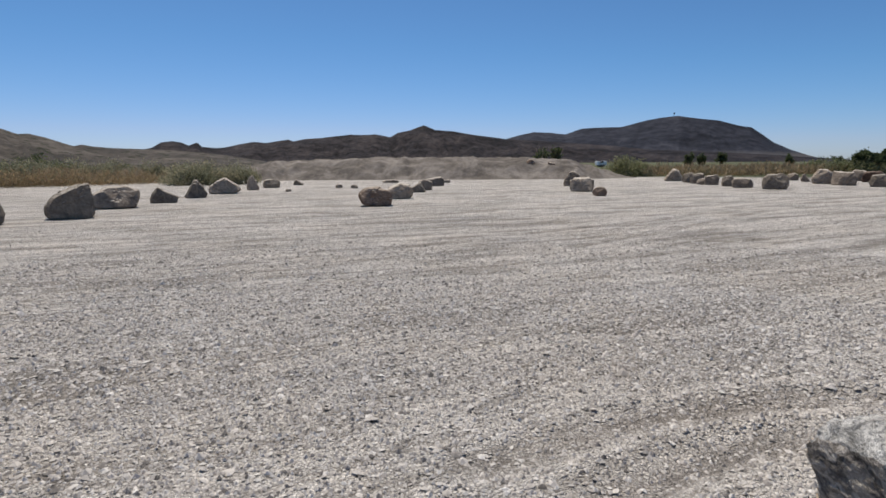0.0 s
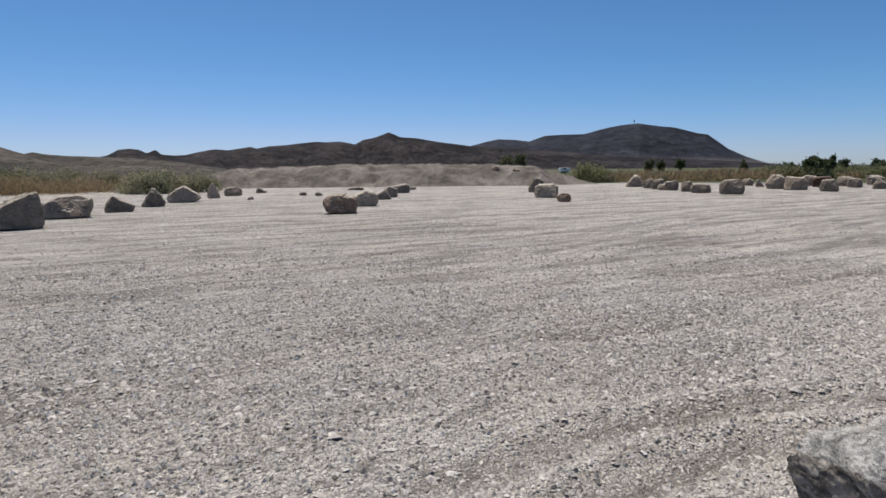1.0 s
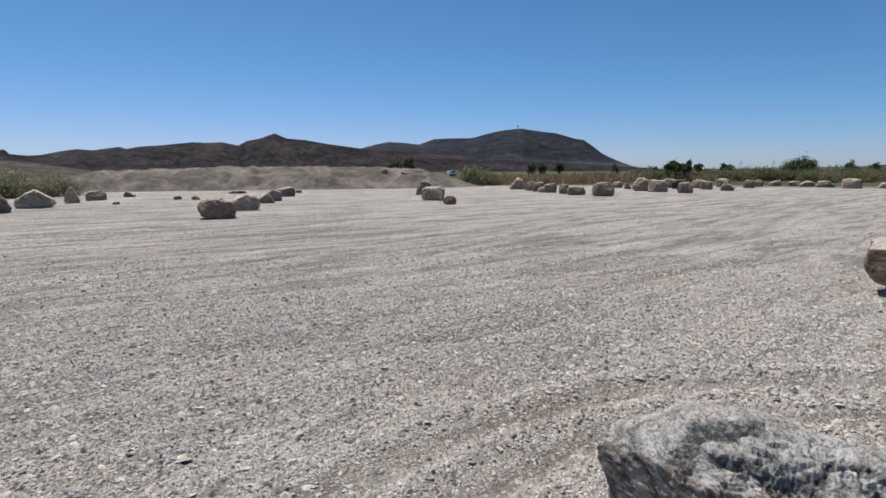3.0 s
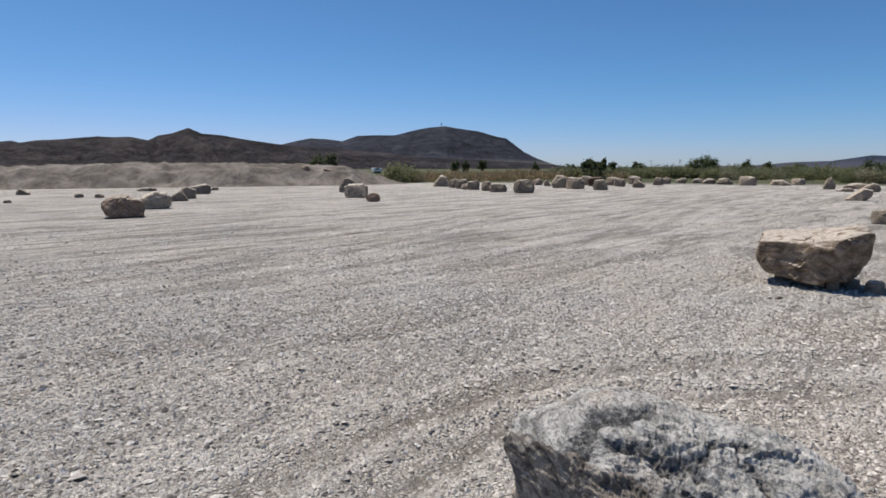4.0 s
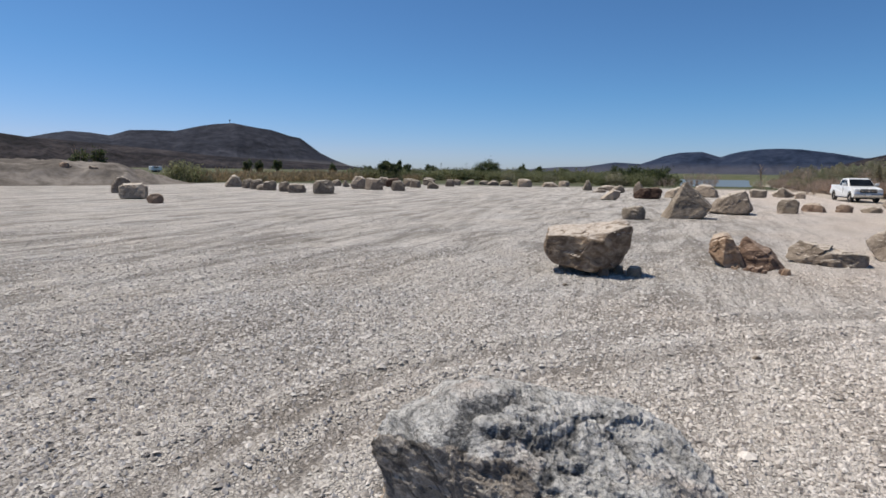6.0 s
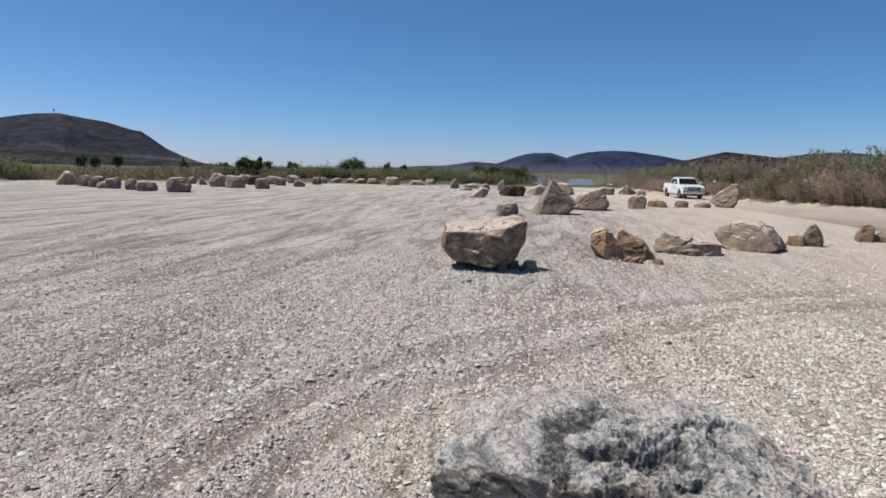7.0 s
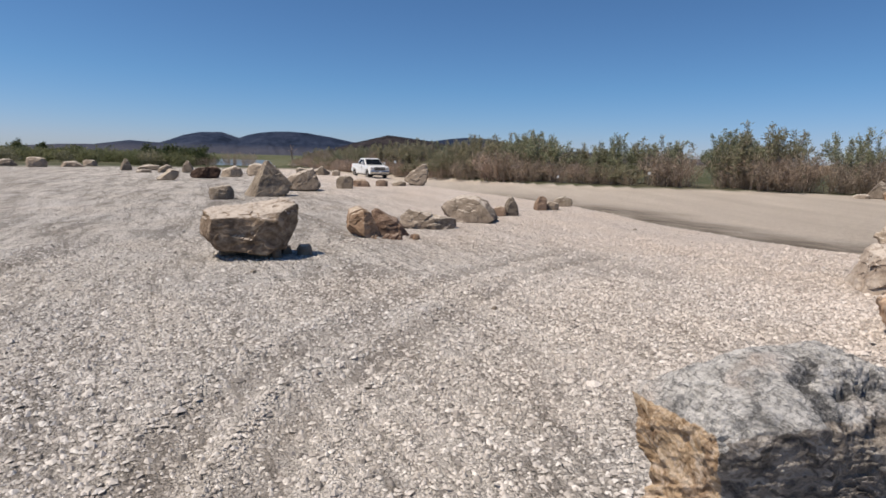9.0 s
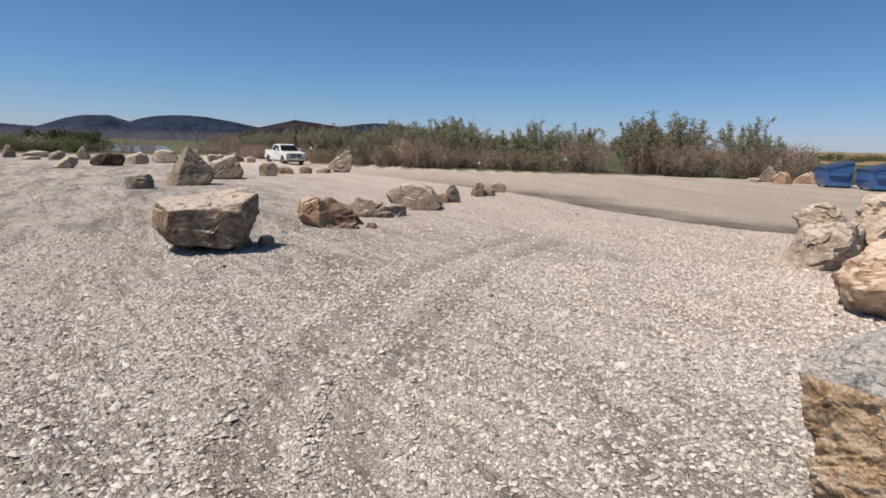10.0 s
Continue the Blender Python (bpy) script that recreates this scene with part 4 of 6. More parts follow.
# the block propped on small stones, and the row of rocks behind it
cut_rock(8.32, 5.79, 61.4, [((-0.16, -0.97, 0.02), (-0.2, -0.44, 0.4)), ((0.80, -0.60, -0.02), (0.34, -0.42, 0.45)), ((0.75, -0.05, 0.66), (0.63, 0, 0.80)), ((0.98, -0.15, -0.1), (0.69, 0, 0.66)), ((0.8, 0.6, 0), (0.56, 0.22, 0.5)), ((0.82, -0.2, -0.52), (0.62, 0, 0.36)),
    ((0.42, -0.2, -0.88), (0.32, 0, 0.06)), ((-0.16, -0.12, -0.97), (-0.30, 0, 0.085)), ((-0.72, -0.1, -0.68), (-0.69, 0, 0.32)), ((-0.97, -0.15, 0.2), (-0.69, 0, 0.5)), ((-0.09, -0.15, 1), (0, -0.42, 0.675)), ((-0.04, -0.72, 0.68), (0.0, -0.43, 0.65)),
    ((0, 1, 0.15), (0, 0.46, 0.4)), ((-0.6, 0.7, 0), (-0.55, 0.35, 0.4)), ((0, 0, -1), (0, 0, -0.03))], (0, 0, 0.42),
    MOTTLED, "large brown block-shaped boulder propped on small stones", 6, 60, 0.03, 0.3, lift=0.0, broken=0.03,
    knobs=[((0.48, 0.0, 0.78), 0.26, 0.06), ((0.47, 0.12, 0.88), 0.13, 0.06), ((0.36, -0.14, 0.80), 0.07, -0.045), ((0.1, -0.45, 0.5), 0.13, 0.025), ((-0.25, -0.45, 0.45), 0.12, -0.02),
           ((0.2, -0.45, 0.28), 0.1, -0.02), ((-0.45, -0.42, 0.3), 0.14, 0.02), ((-0.1, -0.42, 0.22), 0.12, 0.02)])
for x, y, w, h in ((8.16, 5.36, 0.17, 0.19), (8.48, 5.0, 0.24, 0.17), (8.55, 5.33, 0.2, 0.13), (8.2, 6.15, 0.24, 0.12)):
    boulder(x, y, 61, w, h, BLOCK, TAN, "small tan stone wedged under a boulder", 0.9, 3, name="stone", group="prop stones")
cut_rock(11.0, 4.60, 71, [((-0.55, -0.8, 0.2), (-0.12, -0.26, 0.3)), ((0.5, -0.84, 0.2), (0.1, -0.24, 0.3)), ((0.35, -0.1, 1), (0.0, 0, 0.54)), ((-0.5, -0.2, 0.85), (-0.16, 0, 0.52)), ((-0.97, 0, 0.1), (-0.29, 0, 0.35)), ((0.9, 0.1, 0.42), (0.16, 0, 0.3)),
    ((-0.7, -0.2, -0.7), (-0.26, 0, 0.16)), ((0, 1, 0.2), (0, 0.34, 0.3)), ((0, 0, -1), (0, 0, -0.04))], (0, 0, 0.28),
    RUST, "upright half of a split rust-brown boulder", 5, 70, 0.03, 0.4, group="split boulder halves", broken=0.03)
boulder(11.02, 4.03, 73, 0.82, 0.54, [(-0.98, 0.55), (-0.85, 0.0), (0.95, 0), (1, 0.14), (0.5, 0.42), (0.05, 0.62), (-0.3, 0.95), (-0.62, 1), (-0.9, 0.85)],
        RED_BROWN, "dark red-brown half of a split boulder lying tilted", 0.62, 5, 70, 0.035, group="split boulder halves", layered=0.6, broken=0.045)
for k in range(16):
    rnd = random.Random(40 + k)
    u, v, w = rnd.uniform(-0.15, 0.72), rnd.uniform(-0.42, -0.05), rnd.uniform(0.06, 0.2)
    a = radians(74)
    boulder(10.85 + u * math.cos(a) + v * math.sin(a), 4.28 - u * math.sin(a) + v * math.cos(a), 74 + rnd.uniform(-60, 60), w, w * rnd.uniform(0.45, 0.75), WEDGE, RED_BROWN if k % 3 else RUST,
            "broken rust-brown stone beside its boulder", 0.8, 3, name="stone", group="crumbled stones")
boulder(12.31, 3.4, 80, 1.32, 0.42, [(-0.95, 0.2), (-0.6, 0), (0.9, 0.0), (1, 0.25), (0.95, 0.55), (0.3, 0.75), (-0.2, 0.9), (-0.6, 1), (-0.9, 0.7)], TAN, "low tan slab of rock lying on the gravel", 0.5, 5, 80, 0.04, layered=0.4, broken=0.05)
boulder(12.9, 2.95, 80, 0.16, 0.1, LUMP, TAN, "small tan stone on the gravel", 0.8, 2, name="stone")
boulder(13.95, 2.50, 86.5, 1.5, 0.65, [(-1, 0.52), (-0.86, 0.24), (-0.6, 0.02), (0.75, 0), (1, 0.14), (0.92, 0.38), (0.58, 0.8), (0.22, 0.97), (-0.28, 1), (-0.72, 0.82)],
        TAN, "broad tan boulder with a pale rounded top", 0.8, 5, 50, 0.022, layered=0.3, face=0.3, broken=0.022)
boulder(16.05, 1.4, 89.3, 0.5, 0.54, SPIRE, GREY, "upright grey rock beside a low stone", 0.8, 4, 18, 0.09)
boulder(15.85, 1.72, 89.3, 0.42, 0.28, SLAB, BROWN, "low brown stone on the gravel", 0.8, 4)
boulder(18.11, 0.34, 92.7, 0.44, 0.46, WEDGE, BROWN, "brown wedge-shaped rock near the road", 0.8, 4)
boulder(18.45, -0.05, 93.8, 0.48, 0.28, LUMP, TAN, "low tan rock near the road", 0.8, 4)
boulder(19.98, -0.64, 95.2, 0.68, 0.36, SLAB, GREY, "grey rock at the edge of the gravel", 0.8, 4)

# the group round the pyramid-shaped boulder
boulder(18.84, 11.04, 59.6, 0.84, 0.49, BLOCK, GREY, "small squarish grey boulder on the gravel", 0.7, 4, 20, 0.06)
cut_rock(21.15, 10.22, 64.2, [((0.12, -0.93, 0.27), (-0.1, -0.1, 1.28)), ((-0.86, -0.25, 0.42), (-0.15, 0, 1.28)), ((0.7, -0.1, 0.7), (0.0, 0, 1.28)), ((0.8, -0.1, -0.6), (0.84, 0, 0.46)), ((-0.1, 0.95, 0.3), (0, 0.5, 0.4)),
    ((0.2, -0.4, -0.9), (0.3, -0.5, 0.08)), ((0, 0, 1), (0, 0, 1.32)), ((0, 0, -1), (0, 0, -0.04))], (0, 0, 0.5),
    GREY, "tall pyramid-shaped grey-brown boulder", 5, 60, 0.025, 0.15, size=1.5)
boulder(24.47, 10.01, 67.8, 1.75, 1.0, [(-1, 0.15), (-0.7, 0.05), (0.3, 0), (0.8, 0.05), (1, 0.3), (0.75, 0.75), (0.6, 1.0), (0.3, 0.9), (-0.4, 0.75), (-0.6, 0.55)],
        TAN, "broad tan boulder with a pointed crest", 0.75, 4, 22, 0.05, face=0.5)
boulder(30.68, 19.46, 57.5, 1.18, 0.66, [(-0.7, 0.05), (0.5, 0), (0.9, 0.3), (1, 0.7), (0.85, 1), (0.3, 0.7), (-0.6, 0.85), (-1, 0.75), (-0.95, 0.4)], PALE, "pale pointed rock on the gravel", 0.7, 4)
boulder(34.29, 19.06, 60.9, 1.8, 0.76, [(-1, 0.3), (-0.95, 0), (0.85, 0), (1, 0.5), (0.75, 0.9), (0.4, 1), (-0.2, 0.8), (-0.6, 0.75)], UMBER, "jagged dark umber boulder", 0.6, 4, 18, 0.12)
for x, y, az, w, h, o, m, mi in (
        (44.83, 30.78, 55.5, 0.9, 0.95, SPIRE, GREY, 1), (46.8, 30.0, 57.3, 1.8, 0.5, SLAB, TAN, 1), (41.1, 27.1, 60, 1.1, 0.24, SLAB, TAN, 1), (43.3, 24.85, 63.6, 0.9, 0.93, SPIRE, TAN, -1),
        (42.0, 25.9, 58.8, 1.1, 0.62, WEDGE, GREY, 1), (37.6, 18.9, 67.5, 1.45, 0.76, WEDGE, PALE, 1), (40.6, 18.2, 67.5, 1.7, 0.92, WEDGE, PALE, -1), (43.8, 15.9, 70.1, 1.13, 0.62, BLOCK, GREY, 1),
        (46.8, 15.3, 72.5, 1.5, 0.56, SLAB, PALE, 1), (45.8, 14.9, 75.5, 0.95, 0.74, LUMP, GREY, 1), (45.2, 13.7, 77, 0.7, 0.45, LUMP, PALE, 1)):
    boulder(x, y, az, w, h, o, m, "weathered boulder among others on the gravel lot", 0.75, 3, mirror=mi, group="boulders by the lake")

# rocks near the road, below the pickup
boulder(27.29, 8.78, 74.5, 0.84, 0.64, BLOCK, GREY, "blocky grey-brown boulder near the road", 0.75, 4)
boulder(29.56, 8.45, 76.2, 0.98, 0.41, WEDGE, BROWN, "low rounded dark boulder", 0.75, 4, mirror=-1)
boulder(30.54, 7.53, 78.3, 0.68, 0.37, LUMP, BROWN, "small rounded brown boulder", 0.8, 3)
boulder(31.41, 6.72, 80.1, 0.84, 0.31, SLAB, GREY, "low grey boulder near the road", 0.8, 3)
boulder(32.33, 5.86, 81.8, 1.37, 1.22, [(-1, 0.2), (-0.5, 0.03), (0.6, 0), (0.9, 0.2), (1, 0.6), (0.8, 1), (0.4, 0.95), (-0.4, 0.6), (-0.9, 0.35)], PALE, "tall tilted pale tan boulder beside the road", 0.6, 4, 22, 0.04, face=0.5)

# the rows towards the hills
ROW = "row of boulders across the lot"
boulder(-12.9, 16.1, -38, 1.0, 0.78, LUMP, GREY, "rounded grey boulder at the lot's edge", 0.8, 4, group=ROW)
boulder(-11.67, 17.97, -33, 1.40, 1.12, [(-1, 0.3), (-0.92, 0.06), (-0.75, 0), (0.75, 0), (0.95, 0.1), (1, 0.42), (0.82, 0.93), (0.62, 1), (0.25, 0.9), (-0.4, 0.8), (-0.85, 0.52)], GREY, "big grey boulder with a ridged top", 0.8, 5, 60, 0.03, group=ROW)
boulder(-12.5, 22.0, -29.9, 1.75, 0.87, [(-0.95, 0.2), (-0.8, 0), (0.8, 0), (1, 0.35), (0.95, 0.8), (0.5, 1), (-0.2, 0.98), (-0.8, 0.65)], TAN, "wide flat-topped tan boulder", 0.75, 4, 60, 0.03, group=ROW)
boulder(-12.26, 25.38, -25.8, 1.2, 0.70, WEDGE, GREY, "dark grey wedge-shaped boulder", 0.75, 4, group=ROW)
boulder(-12.44, 29.07, -23.2, 1.11, 0.94, SPIRE, GREY, "upright grey boulder with a rounded top", 0.7, 4, group=ROW)
boulder(-12.36, 32.74, -20.7, 1.77, 0.92, [(-0.95, 0.1), (-0.8, 0), (0.7, 0), (1, 0.2), (0.9, 0.45), (0.2, 0.9), (-0.1, 1), (-0.4, 0.8), (-0.9, 0.6)], PALE, "pale peaked boulder with a shaded foot", 0.7, 4, group=ROW)
boulder(-12.31, 37.46, -18.2, 0.81, 0.95, SPIRE, PALE, "narrow pale standing rock", 0.7, 4, mirror=-1, group=ROW)
boulder(-12.08, 40.8, -16.5, 1.2, 0.64, BLOCK, GREY, "squat dark grey boulder", 0.7, 3, group=ROW)
boulder(-11.44, 45.86, -14, 0.85, 0.45, WEDGE, GREY, "small dark boulder before the earth bank", 0.7, 3, group=ROW)
ROW2 = "row of boulders in the middle of the lot"
boulder(-2.64, 22.65, -6.7, 1.38, 0.78, [(-0.85, 0.15), (-0.3, 0), (0.85, 0), (1, 0.3), (0.85, 0.75), (0.5, 0.92), (0, 1), (-0.6, 1), (-0.95, 0.75), (-1, 0.4)], BROWN, "rounded brown boulder leading a row", 0.8, 5, 16, 0.08, group=ROW2)
boulder(-2.0, 27.2, -4.4, 1.25, 0.74, [(-0.95, 0.2), (-0.8, 0), (0.7, 0), (0.9, 0.2), (1, 0.7), (0.5, 0.95), (-0.1, 1), (-0.9, 0.7)], PALE, "pale flat-topped slab of a boulder", 0.9, 4, group=ROW2)
for x, y, az, w, h, o, m in ((-1.5, 33.39, -2.9, 1.15, 0.62, WEDGE, GREY), (-1.1, 36.1, -2, 0.96, 0.7, LUMP, TAN), (-0.57, 42.1, -0.8, 1.44, 0.70, BLOCK, TAN), (-4.5, 49.8, -5.2, 1.46, 0.30, SLAB, GREY), (0.37, 49, 0.4, 0.6, 0.29, SLAB, PALE)):
    boulder(x, y, az, w, h, o, m, "boulder in a row running to the earth bank", 0.75, 3, group=ROW2)
for x, y, az, w, h, o, m in ((9.13, 40.68, 12.6, 1.23, 1.04, WEDGE, TAN), (7.94, 32.92, 13.6, 1.39, 0.84, BLOCK, PALE), (7.9, 28.98, 15.2, 0.74, 0.46, LUMP, BROWN)):
    boulder(x, y, az, w, h, o, m, "boulder in a small group on open gravel", 0.8, 4, group="three boulders together")
ROW3 = "boulders along the far edge of the lot"
FAR_ROCKS = [
    (20.02, 50.06, 21.6, 1.43, 0.92, SPIRE, PALE), (19.88, 46.85, 22.8, 0.82, 0.68, CHUNK, GREY), (19.42, 44.08, 23.5, 0.92, 0.69, CHUNK, GREY), (19.3, 41.4, 24.9, 0.88, 0.66, BLOCK, TAN),
    (18.9, 42.0, 24.2, 0.7, 0.4, SLAB, PALE), (19.28, 39.03, 26.1, 0.71, 0.63, BLOCK, GREY), (19.14, 36.86, 27.2, 1.16, 0.56, CHUNK, TAN), (19.87, 34.48, 29.7, 1.31, 0.81, BLOCK, GREY),
    (30.3, 50.1, 31, 0.91, 0.57, LUMP, TAN), (29.3, 46.6, 32, 0.7, 0.59, LUMP, TAN), (27.75, 42.2, 33.1, 1.33, 0.93, LUMP, PALE), (27.39, 39.4, 34.6, 1.36, 0.84, CHUNK, TAN), (27.7, 36.6, 36.9, 1.03, 0.72, WEDGE, GREY),
]
FAR_ROCKS2 = [
    (37.4, 49.8, 36.8, 1.7, 0.49, SLAB, GREY), (40.0, 51.2, 37.9, 0.76, 0.63, CHUNK, GREY), (34.57, 42.9, 38.7, 0.91, 0.64, CHUNK, TAN), (34.0, 39.7, 40.4, 0.97, 0.66, WEDGE, GREY),
    (41.0, 48.6, 40.1, 1.24, 0.74, SLAB, TAN), (40.4, 44.5, 42.1, 0.87, 0.64, BLOCK, TAN), (44.2, 47.5, 42.9, 0.82, 0.63, LUMP, TAN), (47.4, 48.8, 44.1, 1.05, 0.52, CHUNK, GREY),
    (49.2, 48.2, 45.5, 1.06, 0.46, CHUNK, GREY), (48.5, 46.0, 46.4, 1.22, 0.51, SLAB, TAN), (48.3, 43.8, 47.7, 1.37, 0.56, WEDGE, GREY), (47.1, 40.1, 49.6, 1.4, 0.76, CHUNK, PALE),
]
for x, y, az, w, h, o, m in FAR_ROCKS + FAR_ROCKS2 + [(34.5, 47.5, 36.0, 1.5, 0.8, BLOCK, TAN), (36.3, 46.0, 38.3, 1.2, 0.7, CHUNK, GREY), (33.2, 44.6, 36.7, 1.3, 0.75, BLOCK, UMBER), (50, 39, 52, 1.78, 0.47, SLAB, TAN), (53.5, 39.8, 53.3, 1.12, 0.56, CHUNK, PALE)]:
    boulder(x, y, az, w * 1.12, h * 1.16, o, m, "weathered boulder lining the far side of the lot", 0.75, 3, group=ROW3, face=0.05, mirror=1 if (x * 10) % 2 < 1 else -1)
# dark rocks on the earth bank
for x, y, z, w, h in ((9.3, 60.9, 1.4, 1.1, 0.6), (11.4, 60.7, 1.28, 0.8, 0.42), (16.1, 60.6, 0.08, 1.0, 0.4)):
    boulder(x, y, 8, w, h, WEDGE, BROWN, "dark rock stuck in the earth bank", 0.7, 3, lift=z, mirror=-1)

# piled rocks on the road's edge, close by
PILE = "pile of boulders at the lot's entrance"
boulder(9.94, -4.99, 128.8, 0.98, 0.72, [(-1, 0.55), (-0.75, 0.1), (-0.4, 0), (0.7, 0), (0.9, 0.3), (1, 0.5), (0.6, 0.8), (0.1, 1), (-0.3, 0.95), (-0.85, 0.75)], PALE, "pale tan boulder ending a roadside row", 0.8, 5, 60, 0.03, group=PILE, layered=0.25, face=0.5, broken=0.07)
cut_rock(7.28, -3.06, 129.7, [((-0.88, -0.35, 0.32), (-0.30, 0, 0.36)), ((-0.55, -0.25, 0.8), (-0.12, 0, 0.56)), ((-0.3, -0.9, 0.2), (0, -0.36, 0.3)), ((0.2, -0.5, 0.85), (0.1, -0.1, 0.63)), ((0.95, -0.2, 0.1), (0.30, 0, 0.3)), ((0.1, 0.3, 1), (0, 0, 0.66)), ((0, 1, 0.2), (0, 0.45, 0.3)),
    ((0.6, -0.6, -0.5), (0.15, -0.3, 0.2)), ((0, 0, -1), (0, 0, -0.04))], (0, 0, 0.28), PINK, "pale pinkish boulder with a pitted face", 5, 70, 0.025, 0.45, group=PILE, size=0.8, broken=0.06)
cut_rock(4.72, -2.1, 136, [((0.02, -0.75, -0.66), (0, -0.5, 0.34)), ((-0.12, -0.72, 0.68), (0, -0.46, 0.46)), ((-0.88, -0.42, -0.22), (-0.66, -0.3, 0.36)), ((-0.72, -0.35, 0.6), (-0.64, -0.2, 0.44)), ((-0.55, -0.1, 0.83), (-0.5, 0, 0.62)), ((0.1, 0, 1), (0.2, 0, 0.88)),
    ((1, 0, 0.2), (0.85, 0, 0.4)), ((0, 1, 0.3), (0, 0.6, 0.4)), ((-0.7, 0.6, 0.1), (-0.6, 0.35, 0.3)), ((0, 0, -1), (0, 0, -0.02))], (0.05, 0, 0.38), ORANGE, "pale orange boulder with a dark undercut foot", 6, 90, 0.025, 0.4, group=PILE, broken=0.085)
boulder(6.9, -3.85, 135, 1.5, 1.2, LUMP, PINK, "large pale boulder behind the others", 0.8, 5, 60, 0.03, group=PILE, layered=0.25, face=0.5, broken=0.07)

# rocks beside the dumpsters
for x, y, az, w, h, o, m in ((32.6, -18.6, 123.6, 0.85, 0.27, SLAB, PALE), (33.0, -19.7, 124.6, 1.25, 1.0, [(-1, 0), (0.9, 0), (1, 0.35), (0.45, 0.9), (0.1, 1), (-0.35, 0.6)], GREY), (30.9, -19.2, 125.7, 1.1, 0.72, [(-0.9, 0), (0.9, 0), (1, 0.3), (0.5, 0.85), (-0.3, 1), (-1, 0.55)], RUST), (31.9, -21.3, 127.3, 1.5, 0.7, [(-1, 0), (1, 0), (0.95, 0.6), (0.5, 1), (-0.2, 0.75)], RUST)):
    boulder(x, y, az, w, h, o, m, "rock in a heap beside the dumpsters", 0.8, 4, group="rocks by the dumpsters")


# ---- loose gravel ----
def build_gravel():
    """Loose stone chips on the lot, thinning out with the distance."""
    rng = np.random.default_rng(5)
    got = []
    for r0, r1, per, size in ((1.3, 6.5, 30, 0.022), (1.3, 4.2, 2300, 0.0138), (4.2, 7.5, 1150, 0.0165), (7.5, 12, 300, 0.019), (12, 19, 42, 0.022)):
        n = int(per * math.pi * (r1 ** 2 - r0 ** 2) * 0.58)
        r = np.sqrt(rng.uniform(r0 ** 2, r1 ** 2, n))
        a = np.radians(rng.uniform(-52, 157, n))
        x, y = 0.2 + np.sin(a) * r, 0.8 + np.cos(a) * r
        s = size * np.exp(rng.normal(0, 0.33, n))
        got.append(np.stack([x, y, s], 1))
    p = np.concatenate(got)
    x, y, s = p.T
    z, lot, road, rut, edge, bank = height(x, y)
    inn, out = road_mask(x, y)
    bare = 0.5 + 0.5 * wavy(x * 0.5, y, 11.0, 0.9)
    keep = (rng.uniform(0, 1, len(x)) < (0.35 + 0.75 * bare) * (1 - 0.4 * rut)) & (inn < 0.15)
    x, y, s, z, inn = x[keep], y[keep], s[keep], z[keep], inn[keep]
    n = len(x)
    base = np.array([(1, 0, 0), (0.35, 0.9, 0), (-0.75, 0.6, 0), (-0.8, -0.55, 0), (0.3, -0.95, 0), (-0.05, 0.0, 0.7)])
    tris = np.array([(0, 1, 5), (1, 2, 5), (2, 3, 5), (3, 4, 5), (4, 0, 5)])
    v = base[None] * rng.uniform(0.6, 1.3, (n, 6, 3))
    v[:, :, 2] *= (rng.uniform(0.55, 1.3, n) * np.where(s > 0.028, 0.75, 1.0))[:, None]
    v[:, :, 1] *= rng.uniform(0.65, 1.0, n)[:, None]
    tilt = rng.normal(0, 0.22, (n, 2))
    v[:, :, 2] += v[:, :, 0] * tilt[:, :1] + v[:, :, 1] * tilt[:, 1:]
    t = rng.uniform(0, 2 * math.pi, n)
    c, q = np.cos(t)[:, None], np.sin(t)[:, None]
    vx, vy = v[:, :, 0] * c - v[:, :, 1] * q, v[:, :, 0] * q + v[:, :, 1] * c
    out3 = np.stack([x[:, None] + vx * s[:, None], y[:, None] + vy * s[:, None], z[:, None] + (v[:, :, 2] + 0.12) * s[:, None]], 2).reshape(-1, 3)
    faces = (np.arange(n)[:, None, None] * 6 + tris[None]).reshape(-1, 3)
    me = fast_mesh("gravel", out3, faces, CHIP)
    fresh = np.repeat(fresh_gravel(x, y), 6).astype(np.float32)
    me.attributes.new("fresh", "FLOAT", "POINT").data.foreach_set("value", fresh)
    tagged(new("gravel", me), "loose pale crushed-stone chips strewn over the lot", "gravel", kind="stuff")


build_gravel()


# ---- plants ----
def leaf_cards(rng, at, way, long, wide):
    """Narrow folded leaves at points, along directions."""
    n = len(at)
    way = way / np.linalg.norm(way, axis=1)[:, None]
    side = np.cross(way, rng.normal(0, 1, (n, 3)))
    side /= np.linalg.norm(side, axis=1)[:, None] + 1e-9
    l, w = long[:, None], wide[:, None]
    v = np.stack([at, at + way * l * 0.45 + side * w, at + way * l, at + way * l * 0.5 - side * w], 1).reshape(-1, 3)
    f = (np.arange(n)[:, None] * 4 + np.array([[0, 1, 2, 3]])).reshape(-1, 4)
    return v, f


